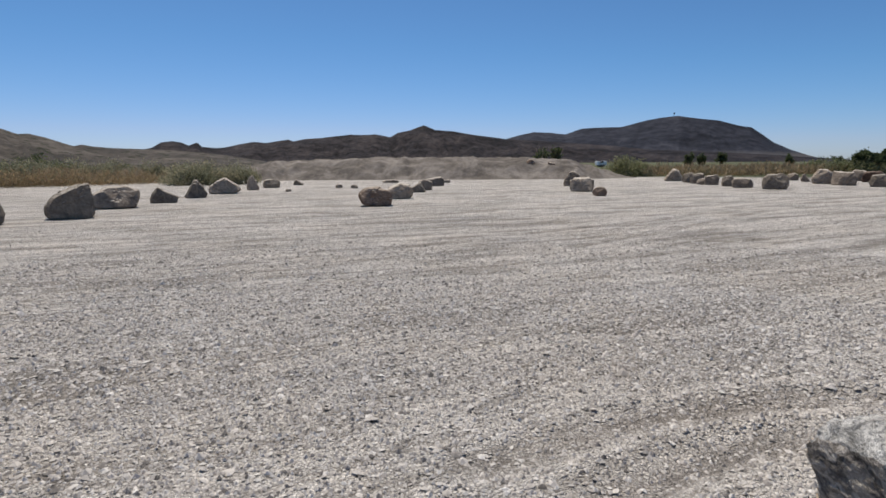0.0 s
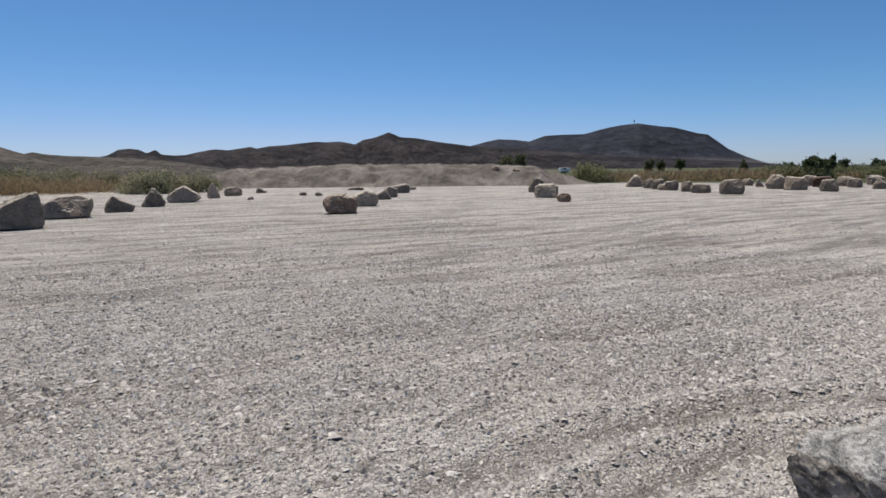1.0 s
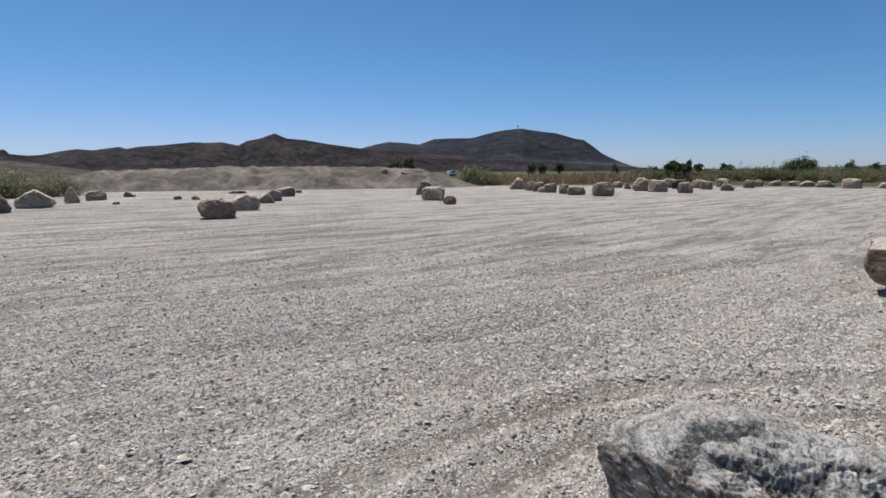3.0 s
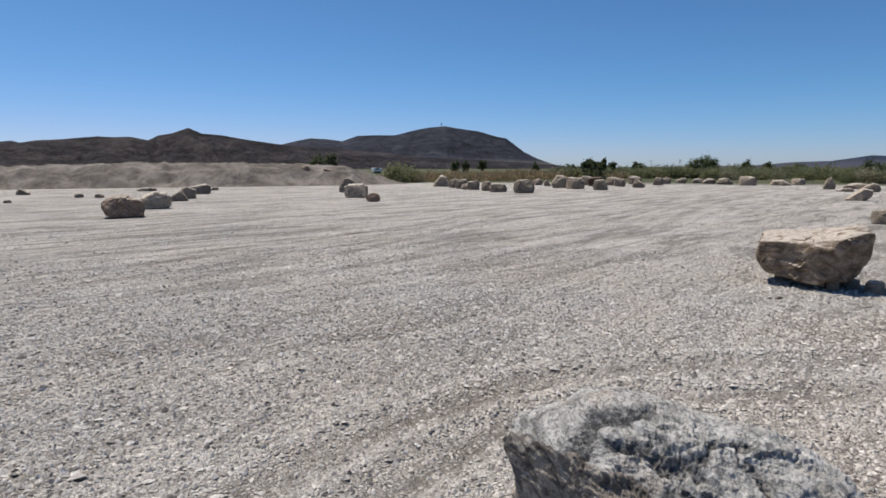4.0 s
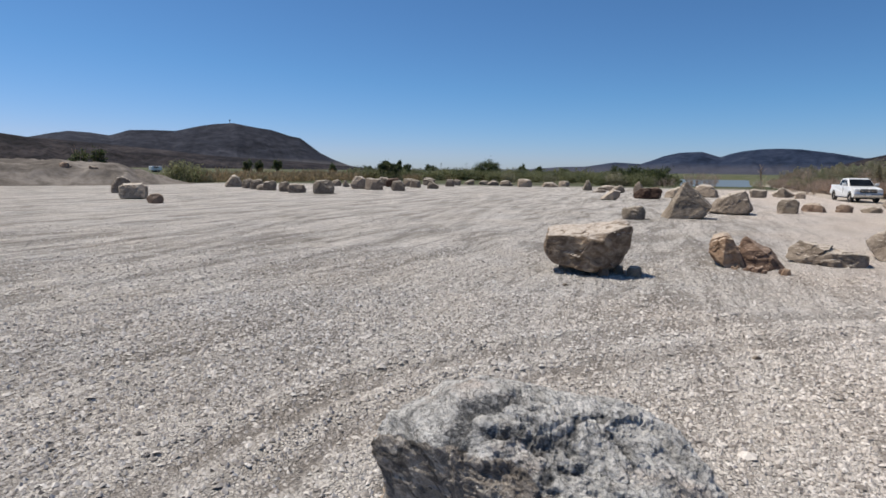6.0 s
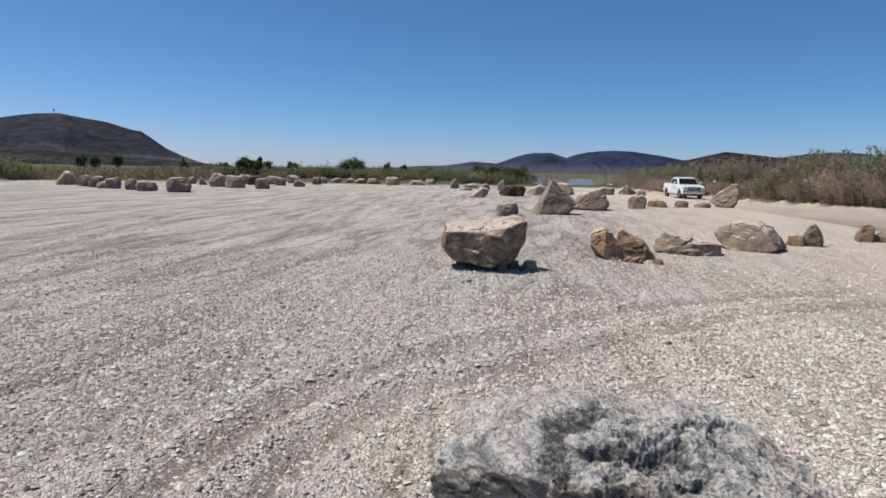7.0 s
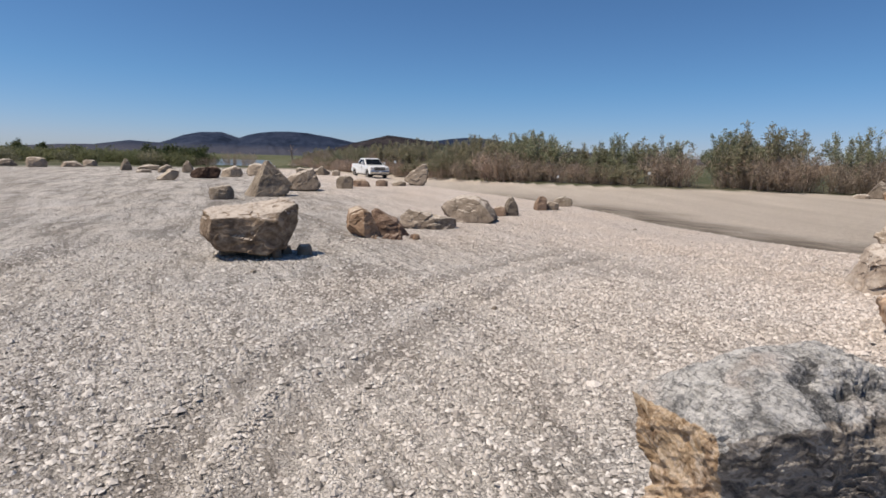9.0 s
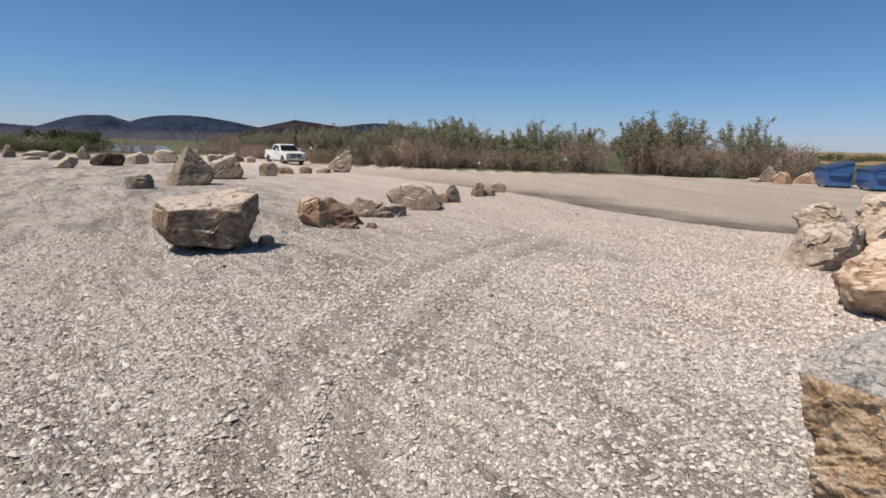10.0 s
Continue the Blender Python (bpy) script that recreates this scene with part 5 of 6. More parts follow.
def stem_lines(rng, count, tall, spread, bend):
    """Curved stems that fan out of the ground: an array (count, 7, 3)."""
    a = rng.uniform(0, 2 * math.pi, count)
    root = np.sqrt(rng.uniform(0, 1, count)) * spread * 0.45
    lean = rng.uniform(0.0, 1.0, count) ** 0.8
    h = tall * rng.uniform(0.68, 1.0, count) * (1 - 0.42 * lean ** 2)
    t = np.linspace(0, 1, 7)[None, :]
    reach = (root / spread + 0.55 * lean) * spread
    r = root[:, None] + (reach - root)[:, None] * t ** 1.4 + rng.normal(0, bend, (count, 7)) * t
    a = a[:, None] + rng.normal(0, 0.08, (count, 7)) * t
    return np.stack([np.cos(a) * r, np.sin(a) * r, h[:, None] * t ** 0.9 - 0.1 * (t < 0.01)], 2)


def tubes_of(lines, r0, r1):
    n, k, _ = lines.shape
    ang = np.arange(3) * 2.1
    rad = np.linspace(r0, r1, k)[None, :, None, None]
    ring = np.stack([np.cos(ang), np.sin(ang), ang * 0], 1)[None, None]
    v = (lines[:, :, None, :] + ring * rad).reshape(-1, 3)
    f = []
    for j in range(k - 1):
        for s in range(3):
            f.append((j * 3 + s, j * 3 + (s + 1) % 3, (j + 1) * 3 + (s + 1) % 3, (j + 1) * 3 + s))
    f = (np.arange(n)[:, None, None] * k * 3 + np.array(f)[None]).reshape(-1, 4)
    return v, f


def shrub(seed, tall, spread, leaves, twigs, leaf_mat, low=0.35, leaf_long=0.2, stems=60, label="", name="shrub", straggle=0.15):
    """A many-stemmed desert shrub: grey tangled twigs below, leafy shoots above."""
    rng = np.random.default_rng(seed)
    lines = stem_lines(rng, stems, tall, spread, straggle)
    thing = new(name)
    tagged(thing, label, "shrub", "roadside thicket")
    v, f = tubes_of(lines, 0.022, 0.005)
    ob = tagged(new("branch_mass", fast_mesh("branch_mass", v, f, TWIG)), kind="stuff")
    ob.parent = thing
    k = rng.integers(0, stems, twigs)
    t = rng.uniform(0.05, 0.85, twigs) * 5.999
    i = t.astype(int)
    p = lines[k, i] + (lines[k, i + 1] - lines[k, i]) * (t - i)[:, None]
    way = rng.normal(0, 0.8, (twigs, 3)) + np.array((0, 0, 0.7))
    v, f = leaf_cards(rng, p + rng.normal(0, 0.1, (twigs, 3)), way, rng.uniform(0.2, 0.6, twigs), rng.uniform(0.007, 0.016, twigs))
    ob = tagged(new("twig_mass", fast_mesh("twig_mass", v, f, TWIG)), kind="stuff")
    ob.parent = thing
    if leaves:
        k = rng.integers(0, stems, leaves)
        t = (low + (1 - low) * rng.uniform(0, 1, leaves) ** 0.62) * 5.999
        i = t.astype(int)
        p = lines[k, i] + (lines[k, i + 1] - lines[k, i]) * (t - i)[:, None] + rng.normal(0, 0.07, (leaves, 3))
        way = rng.normal(0, 0.8, (leaves, 3)) + (lines[k, i + 1] - lines[k, i]) / tall * 5 + np.array((0, 0, 0.25))
        v, f = leaf_cards(rng, p, way, leaf_long * rng.uniform(0.6, 1.4, leaves), leaf_long * 0.12 * rng.uniform(0.6, 1.4, leaves))
        ob = new("foliage", fast_mesh("foliage", v, f, leaf_mat))
        ob.parent = thing
    return thing


def bush(seed, tall, spread, leaves, leaf_mat, leaf_long, label, clumps=26, name="shrub"):
    """A rounded bush: a few stems and a dome of leaf clumps with gaps between them."""
    rng = np.random.default_rng(seed)
    thing = new(name)
    tagged(thing, label, "shrub", "roadside thicket")
    v, f = tubes_of(stem_lines(rng, 12, tall * 0.85, spread, 0.1), 0.03, 0.01)
    ob = tagged(new("branch_mass", fast_mesh("branch_mass", v, f, TWIG)), kind="stuff")
    ob.parent = thing
    a, r = rng.uniform(0, 6.283, clumps), np.sqrt(rng.uniform(0, 1, clumps)) * spread * 0.62
    top = tall * (1 - 0.55 * (r / spread / 0.62) ** 2) * rng.uniform(0.7, 1.05, clumps)
    c = np.stack([np.cos(a) * r, np.sin(a) * r, top * rng.uniform(0.25, 0.86, clumps)], 1)
    k = rng.integers(0, clumps, leaves)
    p = c[k] + rng.normal(0, 1, (leaves, 3)) * np.array((0.15, 0.15, 0.12)) * spread
    p[:, 2] = np.abs(p[:, 2])
    long = leaf_long * rng.uniform(0.6, 1.4, leaves)
    v, f = leaf_cards(rng, p, rng.normal(0, 1, (leaves, 3)) + np.array((0, 0, 0.4)), long, long * 0.22)
    ob = new("foliage", fast_mesh("foliage", v, f, leaf_mat))
    ob.parent = thing
    return thing


def tree(seed, tall, crown, leaf_mat, label, leaves=1700, bole=0.35):
    """A small tree: tapered trunk, forked limbs, a crown of leaf clumps with gaps."""
    rng = np.random.default_rng(seed)
    thing = new("tree")
    tagged(thing, label, "tree")
    n = 9
    a = rng.uniform(0, 6.28, n)
    t = np.linspace(0, 1, 7)[None, :]
    top = tall * rng.uniform(0.6, 0.92, n)
    reach = crown * rng.uniform(0.25, 0.8, n)
    start = tall * bole
    r = reach[:, None] * t ** 1.3
    limbs = np.stack([np.cos(a)[:, None] * r, np.sin(a)[:, None] * r, start * 0.8 + (top - start * 0.8)[:, None] * t], 2)
    trunk = np.stack([0.05 * t[0], 0.04 * np.sin(t[0] * 4), -0.2 + (start + 0.4) * t[0]], 1)[None]
    v1, f1 = tubes_of(trunk, 0.16, 0.1)
    ob = new("trunk", fast_mesh("trunk", v1, f1, TWIG, True))
    ob.parent = thing
    v2, f2 = tubes_of(limbs, 0.07, 0.015)
    ob = new("limbs", fast_mesh("limbs", v2, f2, TWIG, True))
    ob.parent = thing
    clump = 34
    ci = rng.integers(0, n, clump)
    ct = rng.uniform(0.45, 1.0, clump) * 5.99
    i = ct.astype(int)
    c = limbs[ci, i] + rng.normal(0, crown * 0.16, (clump, 3))
    k = rng.integers(0, clump, leaves)
    p = c[k] + rng.normal(0, 1, (leaves, 3)) * crown * 0.13
    v, f = leaf_cards(rng, p, rng.normal(0, 1, (leaves, 3)), rng.uniform(0.14, 0.32, leaves), rng.uniform(0.05, 0.1, leaves))
    ob = new("crown", fast_mesh("crown", v, f, leaf_mat))
    ob.parent = thing
    return thing


def set_down(ob, x, y, turn, s, sz=None, sink=0.0):
    ob.matrix_basis = pose(x, y, ground_z(x, y) - sink, 0, 0, turn)
    ob.scale = (s, s, sz or s)


LABELS = {"a": "tall green willow-like shrub with grey twiggy lower stems", "b": "bushy olive shrub with tangled dry stems", "c": "bare grey-brown shrub of dry tangled twigs",
          "d": "broad dusty olive shrub beside the road"}
KINDS = {
    "a": shrub(11, 4.2, 2.5, 6200, 900, GREEN, 0.34, 0.19, 36, LABELS["a"]),
    "d": shrub(14, 3.6, 2.6, 5200, 900, OLIVE, 0.30, 0.19, 34, LABELS["d"]),
    "b": shrub(12, 3.2, 2.2, 3400, 1300, OLIVE, 0.40, 0.18, 32, LABELS["b"]),
    "c": shrub(13, 2.6, 2.4, 0, 3200, OLIVE, 0.5, 0.2, 60, LABELS["c"]),
    # lighter ones for the distance
    "e": bush(15, 3.0, 2.9, 3600, SCRUB, 0.24, "leafy green desert shrub past the lot", 30),
    "f": bush(16, 2.8, 2.9, 3000, OLIVE, 0.24, "dusty olive desert shrub past the lot", 24),
    "h": bush(18, 3.0, 3.0, 1700, SCRUB, 0.34, "dusty green scrub bush far past the lot", 22),
    "g": shrub(17, 2.6, 2.4, 0, 700, OLIVE, 0.2, 0.4, 20, "bare dry desert shrub past the lot"),
}
USED = set()


def plant(kind, x, y, s, turn, stretch=1.0):
    """Sets down one of the kinds, or a copy of it."""
    ob = KINDS[kind]
    if kind in USED:
        ob = copy_thing(ob, Matrix.Identity(4))
    USED.add(kind)
    set_down(ob, x, y, turn, s, s * stretch)
    return ob


def thicket():
    """The dense hedge of shrubs along the far side of the road."""
    rnd = random.Random(21)
    # along the road's far side: x, y, height of the hedge there
    line = [(110, 38, 2.8), (86, 26, 3.0), (72, 18.0, 3.2), (62, 11.6, 3.4), (53, 6.2, 3.5), (46.5, 1.6, 3.9), (43.5, -2.2, 3.6), (42, -5.6, 2.85), (41.6, -9.2, 3.7), (41.0, -12.6, 4.25), (39.9, -15.9, 4.5), (37.9, -19.0, 4.3), (35.6, -21.6, 3.3), (33.6, -24.5, 2.3)]
    for (x0, y0, h0), (x1, y1, h1) in zip(line, line[1:]):
        ln = math.hypot(x1 - x0, y1 - y0)
        nx, ny = -(y1 - y0) / ln, (x1 - x0) / ln
        if nx * 1 + ny * -0.5 < 0:
            nx, ny = -nx, -ny
        for row in range(3):
            m = max(1, int(ln / (1.75 + 0.5 * row)))
            for k in range(m):
                t = (k + rnd.uniform(0.1, 0.9)) / m
                off = 0.9 + row * 2.0 + rnd.uniform(-0.5, 0.5)
                x, y, h = x0 + (x1 - x0) * t + nx * off, y0 + (y1 - y0) * t + ny * off, h0 + (h1 - h0) * t
                if row == 0:
                    kind, want = rnd.choice("ccbbc"), h * rnd.uniform(0.42, 0.68)
                elif y0 + (y1 - y0) * t < -20.4:
                    kind, want = "c", h * rnd.uniform(0.6, 0.95)
                else:
                    kind, want = rnd.choice("adadbda" if x < 50 else "cbcbda"), h * rnd.uniform(0.74, 1.06)
                size = {"a": 4.0, "d": 3.4, "b": 3.0, "c": 2.4}[kind]
                s = want / size
                plant(kind, x, y, max(0.85, 1.18 * s), rnd.uniform(0, 360), s / max(0.85, 1.18 * s))


thicket()


def far_band():
    """Low scrub along the far side of the lot, past the earth bank and towards the lake."""
    rnd = random.Random(33)
    spots = []
    line = [(19.5, 66), (24, 64), (34, 70), (48, 77), (63, 76), (81, 73), (100, 74), (120, 72)]
    for (x0, y0), (x1, y1) in zip(line, line[1:]):
        ln = math.hypot(x1 - x0, y1 - y0)
        for row in range(2):
            m = int(ln / (2.9 + row))
            for k in range(m):
                t = (k + rnd.random()) / m
                spots.append((x0 + (x1 - x0) * t + rnd.uniform(-0.5, 2), y0 + (y1 - y0) * t + row * 3.5 + rnd.uniform(-0.6, 0.9), rnd.choice("fgeffg" if x0 > 40 else "ggfggg"), rnd.uniform(0.34, 0.6) * (1.0 if x0 > 40 else 0.8)))
    spots += [(20.9, 66.0, "e", 0.95), (22.8, 67.5, "e", 0.62), (24.5, 69, "e", 0.5)]
    # the green belt beyond
    for k in range(120):
        az = 19 + 44 * (k + rnd.random()) / 120
        r = rnd.uniform(88, 125)
        spots.append((math.sin(radians(az)) * r, math.cos(radians(az)) * r, "h", rnd.uniform(0.6, 0.95) * (0.45 if az < 33 else 1.0)))
    # scrub on the way down to the lake
    spots += [(67 + rnd.uniform(-3, 5), 40 + k * 3.6 + rnd.uniform(-1, 1), rnd.choice("efe"), rnd.uniform(0.5, 0.7)) for k in range(7)]
    spots += [(75 + 3.0 * k, 33 + 2.0 * k + rnd.uniform(-1, 1), "g", rnd.uniform(0.7, 1.0)) for k in range(4)]
    # scrub on both sides of the gap through which the lake shows
    for az in (57, 58.2, 59.5, 60.6, 61.8, 62.8, 70.2, 71.4, 72.5, 73.8, 75, 76.4):
        r = 74 + rnd.uniform(-3, 6)
        spots.append((math.sin(radians(az)) * r, math.cos(radians(az)) * r, "efe"[int(az) % 3] if az < 61 else "g", rnd.uniform(0.5, 0.72)))
    # a low dark line of scrub along the sandy slope
    for k in range(26):
        az, r = 121 + 27 * (k + rnd.random()) / 26, rnd.uniform(170, 215)
        spots.append((math.sin(radians(az)) * r, math.cos(radians(az)) * r, "h", rnd.uniform(0.9, 1.25)))
    for x, y, kind, s in spots:
        ob = plant(kind, x, y, s, rnd.uniform(0, 360))
        ob["group"] = "scrub past the lot"


far_band()


def left_band():
    """Dry reeds and scrub along the far left edge of the lot."""
    rng = np.random.default_rng(8)
    n = 42000
    t = rng.uniform(0, 1, n)
    x = np.interp(t, [0, 0.25, 0.5, 0.75, 0.92, 1], [-62, -46, -33.5, -28.5, -24.6, -23.5])
    y = np.interp(t, [0, 0.25, 0.5, 0.75, 0.92, 1], [30, 38, 43.6, 46, 52, 62])
    d = rng.uniform(0, 1, n) ** 1.3 * 12
    x, y = x - d * 0.62 + rng.normal(0, 0.4, n), y + d * 0.78 + rng.normal(0, 0.4, n)
    tuft = 0.5 + 0.5 * wavy(x, y, 3.0, 1.2)
    long = (1.0 + 1.2 * tuft) * rng.uniform(0.6, 1.1, n)
    at = np.stack([x, y, x * 0 - 0.05], 1)
    at[:, 2] += long * rng.uniform(0, 0.75, n)
    v, f = leaf_cards(rng, at, rng.normal(0, 0.55, (n, 3)) + np.array((0, 0, 0.8)), rng.uniform(0.2, 0.5, n), rng.uniform(0.014, 0.034, n))
    tagged(new("dry_reeds", fast_mesh("dry_reeds", v, f, STRAW)), "tawny dry reeds and grass along the lot", "reeds", kind="stuff")
    rnd = random.Random(5)
    for k in range(40):
        u = rnd.random() ** 0.8
        bx = np.interp(u, [0, 0.5, 0.75, 0.92, 1], [-58, -33.5, -28.5, -24.6, -23.2])
        by = np.interp(u, [0, 0.5, 0.75, 0.92, 1], [34, 45, 48, 54, 66])
        dd = rnd.uniform(1.0, 11)
        ob = plant(rnd.choice("fefgfe"), float(bx) - dd * 0.62, float(by) + dd * 0.78, rnd.uniform(0.58, 0.86), rnd.uniform(0, 360))
        ob["group"] = "scrub past the reeds"
    for x, y, s in ((-20.6, 46.6, 0.62), (-19.2, 47.0, 0.66), (-18.0, 48.2, 0.6), (-16.9, 49.4, 0.58), (-20.2, 49, 0.75), (-17.8, 51, 0.7), (-21.8, 48, 0.7)):
        plant("f", x, y, s, 50 * x)["group"] = "scrub past the reeds"


left_band()


def tan_band():
    """A strip of tawny grass past the far boulders."""
    rng = np.random.default_rng(9)
    n = 18000
    t = rng.uniform(0, 1, n)
    x = np.interp(t, [0, 0.2, 0.5, 1], [22, 34, 50, 82]) + rng.normal(0, 1.0, n)
    y = np.interp(t, [0, 0.2, 0.5, 1], [66, 67, 75, 75]) + rng.uniform(-1.5, 9, n)
    long = (0.7 + 1.3 * (0.5 + 0.5 * wavy(x, y, 4.0, 1.5))) * rng.uniform(0.6, 1.15, n) * np.where(x < 52, 1.0, 0.6)
    v, f = leaf_cards(rng, np.stack([x, y, long * rng.uniform(0, 0.75, n) - 0.05], 1), rng.normal(0, 0.5, (n, 3)) + np.array((0, 0, 0.8)), rng.uniform(0.35, 0.8, n), rng.uniform(0.03, 0.07, n))
    tagged(new("dry_grass", fast_mesh("dry_grass", v, f, STRAW)), "tawny dry grass past the boulders", "grass", kind="stuff")


tan_band()

# dark trees that stand over the scrub: bearing, distance, height, crown
for k, (az, r, tall, crown) in enumerate(((22.9, 120, 3.3, 1.3), (24.0, 122, 3.4, 1.1), (25.6, 118, 4.0, 1.2), (30.9, 118, 3.0, 1.0), (34.2, 125, 2.6, 1.2), (35.6, 90, 2.9, 1.05), (36.0, 91, 3.2, 1.15), (36.45, 90, 3.15, 1.15), (36.95, 92, 3.1, 1.1),
                                          (37.9, 112, 2.7, 1.2), (40.3, 120, 3.0, 1.4), (45.6, 108, 3.9, 2.6), (46.6, 112, 3.4, 1.8), (49.4, 125, 3.4, 1.6), (51.0, 125, 3.0, 1.4), (53.5, 130, 2.6, 1.6), (60.2, 80, 2.3, 2.4), (62.0, 82, 2.3, 2.6), (58.6, 84, 2.2, 2.0))):
    ob = tree(100 + k, tall, crown, DARK_LEAF, "dark green desert tree over low scrub", 4200 if 34.5 < az < 37 else 2400, 0.5 if 34.5 < az < 37 else 0.3 if r > 90 else 0.05)
    ob["group"] = "trees past the lot"
    set_down(ob, math.sin(radians(az)) * r, math.cos(radians(az)) * r, 40 * k, 1.0)
for k, (x, y, tall, crown) in enumerate(((-47, 60, 3.4, 2.4), (-44, 63, 3.2, 2.2), (11.6, 68, 4.3, 1.1), (13.3, 69, 4.0, 1.2))):
    ob = tree(140 + k, tall, crown, DARK_LEAF, "dark scrubby tree at the edge of the lot", 1100, 0.1)
    set_down(ob, x, y, 70 * k, 1.0)


# ---- pickup ----
def painted(name, colour, rough=0.3):
    n = Nodes(name, rough, 0.0, 0.5)
    d = n.noise(n.where(), 6.0, 5)
    m = n.done(n.mix(n.ramp(d, [(0.45, 0.0), (0.8, 0.3)]), colour, tuple(c * 0.75 for c in colour)))
    n.b.inputs["Coat Weight"].default_value = 0.3
    return m


WHITE = painted("white_car_paint", (0.78, 0.78, 0.77))
GLASS_DARK = plain("tinted_glass", (0.02, 0.022, 0.025), 0.08, 0.0, 0.6)
BLACK = plain("black_plastic", (0.03, 0.03, 0.032), 0.6)
RUBBER = plain("tyre_rubber", (0.035, 0.034, 0.033), 0.85)
CHROME = plain("chrome", (0.6, 0.6, 0.6), 0.2, 1.0)
LENS = plain("clear_lens", (0.6, 0.62, 0.65), 0.12)
RED = plain("red_lens", (0.35, 0.02, 0.02), 0.2)


def extruded(bm, pts, y0, y1, top_in=0.0, z0=0.0, z1=1.0):
    """A side profile in x, z given thickness along y; top_in narrows it towards z1."""
    def inset(z):
        return top_in * min(1, max(0, (z - z0) / (z1 - z0)))
    a = [bm.verts.new((x, y0 + inset(z), z)) for x, z in pts]
    b = [bm.verts.new((x, y1 - inset(z), z)) for x, z in pts]
    bm.faces.new(a)
    bm.faces.new(b[::-1])
    n = len(pts)
    for i in range(n):
        bm.faces.new((a[(i + 1) % n], a[i], b[i], b[(i + 1) % n]))
    bmesh.ops.recalc_face_normals(bm, faces=bm.faces)
    return bm


def softened(bm, width):
    bmesh.ops.bevel(bm, geom=[e for e in bm.edges if len(e.link_faces) == 2 and e.calc_face_angle(0) > 0.5], offset=width, segments=2, profile=0.6, affect="EDGES")
    return bm


def arch(cx, r, z0=0.5, n=9):
    return [(cx + math.cos(math.pi * k / n) * r, z0 - 0.08 + math.sin(math.pi * k / n) * r) for k in range(n + 1)]


def pickup(x, y, z, turn):
    car = new("pickup_truck")
    tagged(car, "white four-door pickup truck with a chrome grille on the dirt road", "pickup truck")
    side = [(-2.92, 0.62), (-2.92, 1.34), (-0.92, 1.36), (-0.9, 1.3), (1.28, 1.3), (1.7, 1.27), (2.62, 1.16), (2.86, 1.05), (2.93, 0.6), (2.8, 0.45)]
    side += arch(1.93, 0.5) + [(1.3, 0.42), (-1.35, 0.42)] + arch(-1.87, 0.5) + [(-2.5, 0.55)]
    body = part("body", softened(extruded(bmesh.new(), side, -0.98, 0.98, 0.07, 0.9, 1.36), 0.035), WHITE, car)
    for s in (-1, 1):
        part("door_seam", box(bmesh.new(), 0.28, 0.3, s * 0.972 - 0.008, s * 0.972 + 0.008, 0.5, 1.26), BLACK, body)
        part("sill_step", box(bmesh.new(), -1.2, 1.25, s * 0.96 - 0.09, s * 0.96 + 0.09, 0.34, 0.41, 0.02), BLACK, car)
        part("door_handle", box(bmesh.new(), 0.36, 0.54, s * 0.985 - 0.02, s * 0.985 + 0.02, 1.08, 1.12, 0.008), CHROME, body)
    cab = [(-0.95, 1.27), (-0.82, 1.72), (-0.62, 1.9), (0.25, 1.93), (0.62, 1.85), (1.4, 1.27)]
    part("cab", softened(extruded(bmesh.new(), cab, -0.93, 0.93, 0.17, 1.27, 1.93), 0.05), WHITE, car)
    # glass: windscreen, side windows, rear window
    bm = bmesh.new()
    q = [bm.verts.new(p) for p in ((1.385, -0.84, 1.31), (1.385, 0.84, 1.31), (0.72, 0.72, 1.82), (0.72, -0.72, 1.82))]
    bm.faces.new(q)
    bmesh.ops.solidify(bm, geom=bm.faces[:], thickness=-0.02)
    for v in bm.verts:
        v.co.x += 0.02
        v.co.z += 0.012
    part("windscreen", bm, GLASS_DARK, car)
    for s in (-1, 1):
        for pts in ([(0.32, 1.33), (1.18, 1.33), (0.62, 1.76), (0.32, 1.8)], [(-0.72, 1.33), (0.24, 1.33), (0.24, 1.8), (-0.55, 1.78)]):
            bm = bmesh.new()
            a = [bm.verts.new((px, s * (0.945 - 0.17 * (pz - 1.27) / 0.66), pz)) for px, pz in pts]
            bm.faces.new(a if s < 0 else a[::-1])
            bmesh.ops.solidify(bm, geom=bm.faces[:], thickness=0.015)
            part("side_window", bm, GLASS_DARK, car)
        m = part("mirror", box(bmesh.new(), 1.0, 1.14, s * 1.13 - 0.13, s * 1.13 + 0.13, 1.3, 1.53, 0.04), WHITE, car)
        part("mirror_arm", box(bmesh.new(), 1.04, 1.1, s * 0.99 - 0.06, s * 0.99 + 0.06, 1.32, 1.37, 0.01), BLACK, m)
        part("headlight", box(bmesh.new(), 2.72, 2.93, s * 0.76 - 0.16, s * 0.76 + 0.16, 0.93, 1.1, 0.04), LENS, car, "clear headlight")
        part("fog_lamp", box(bmesh.new(), 2.92, 3.0, s * 0.72 - 0.08, s * 0.72 + 0.08, 0.57, 0.67, 0.02), LENS, car)
        part("tail_lamp", box(bmesh.new(), -2.945, -2.85, s * 0.9 - 0.06, s * 0.9 + 0.06, 0.9, 1.25, 0.02), RED, car, "red tail lamp")
    grille = part("grille", box(bmesh.new(), 2.82, 2.95, -0.56, 0.56, 0.8, 1.1, 0.04), BLACK, car, "black grille with chrome cross bars")
    part("grille_bar", box(bmesh.new(), 2.94, 2.975, -0.56, 0.56, 0.93, 0.98, 0.01), CHROME, grille)
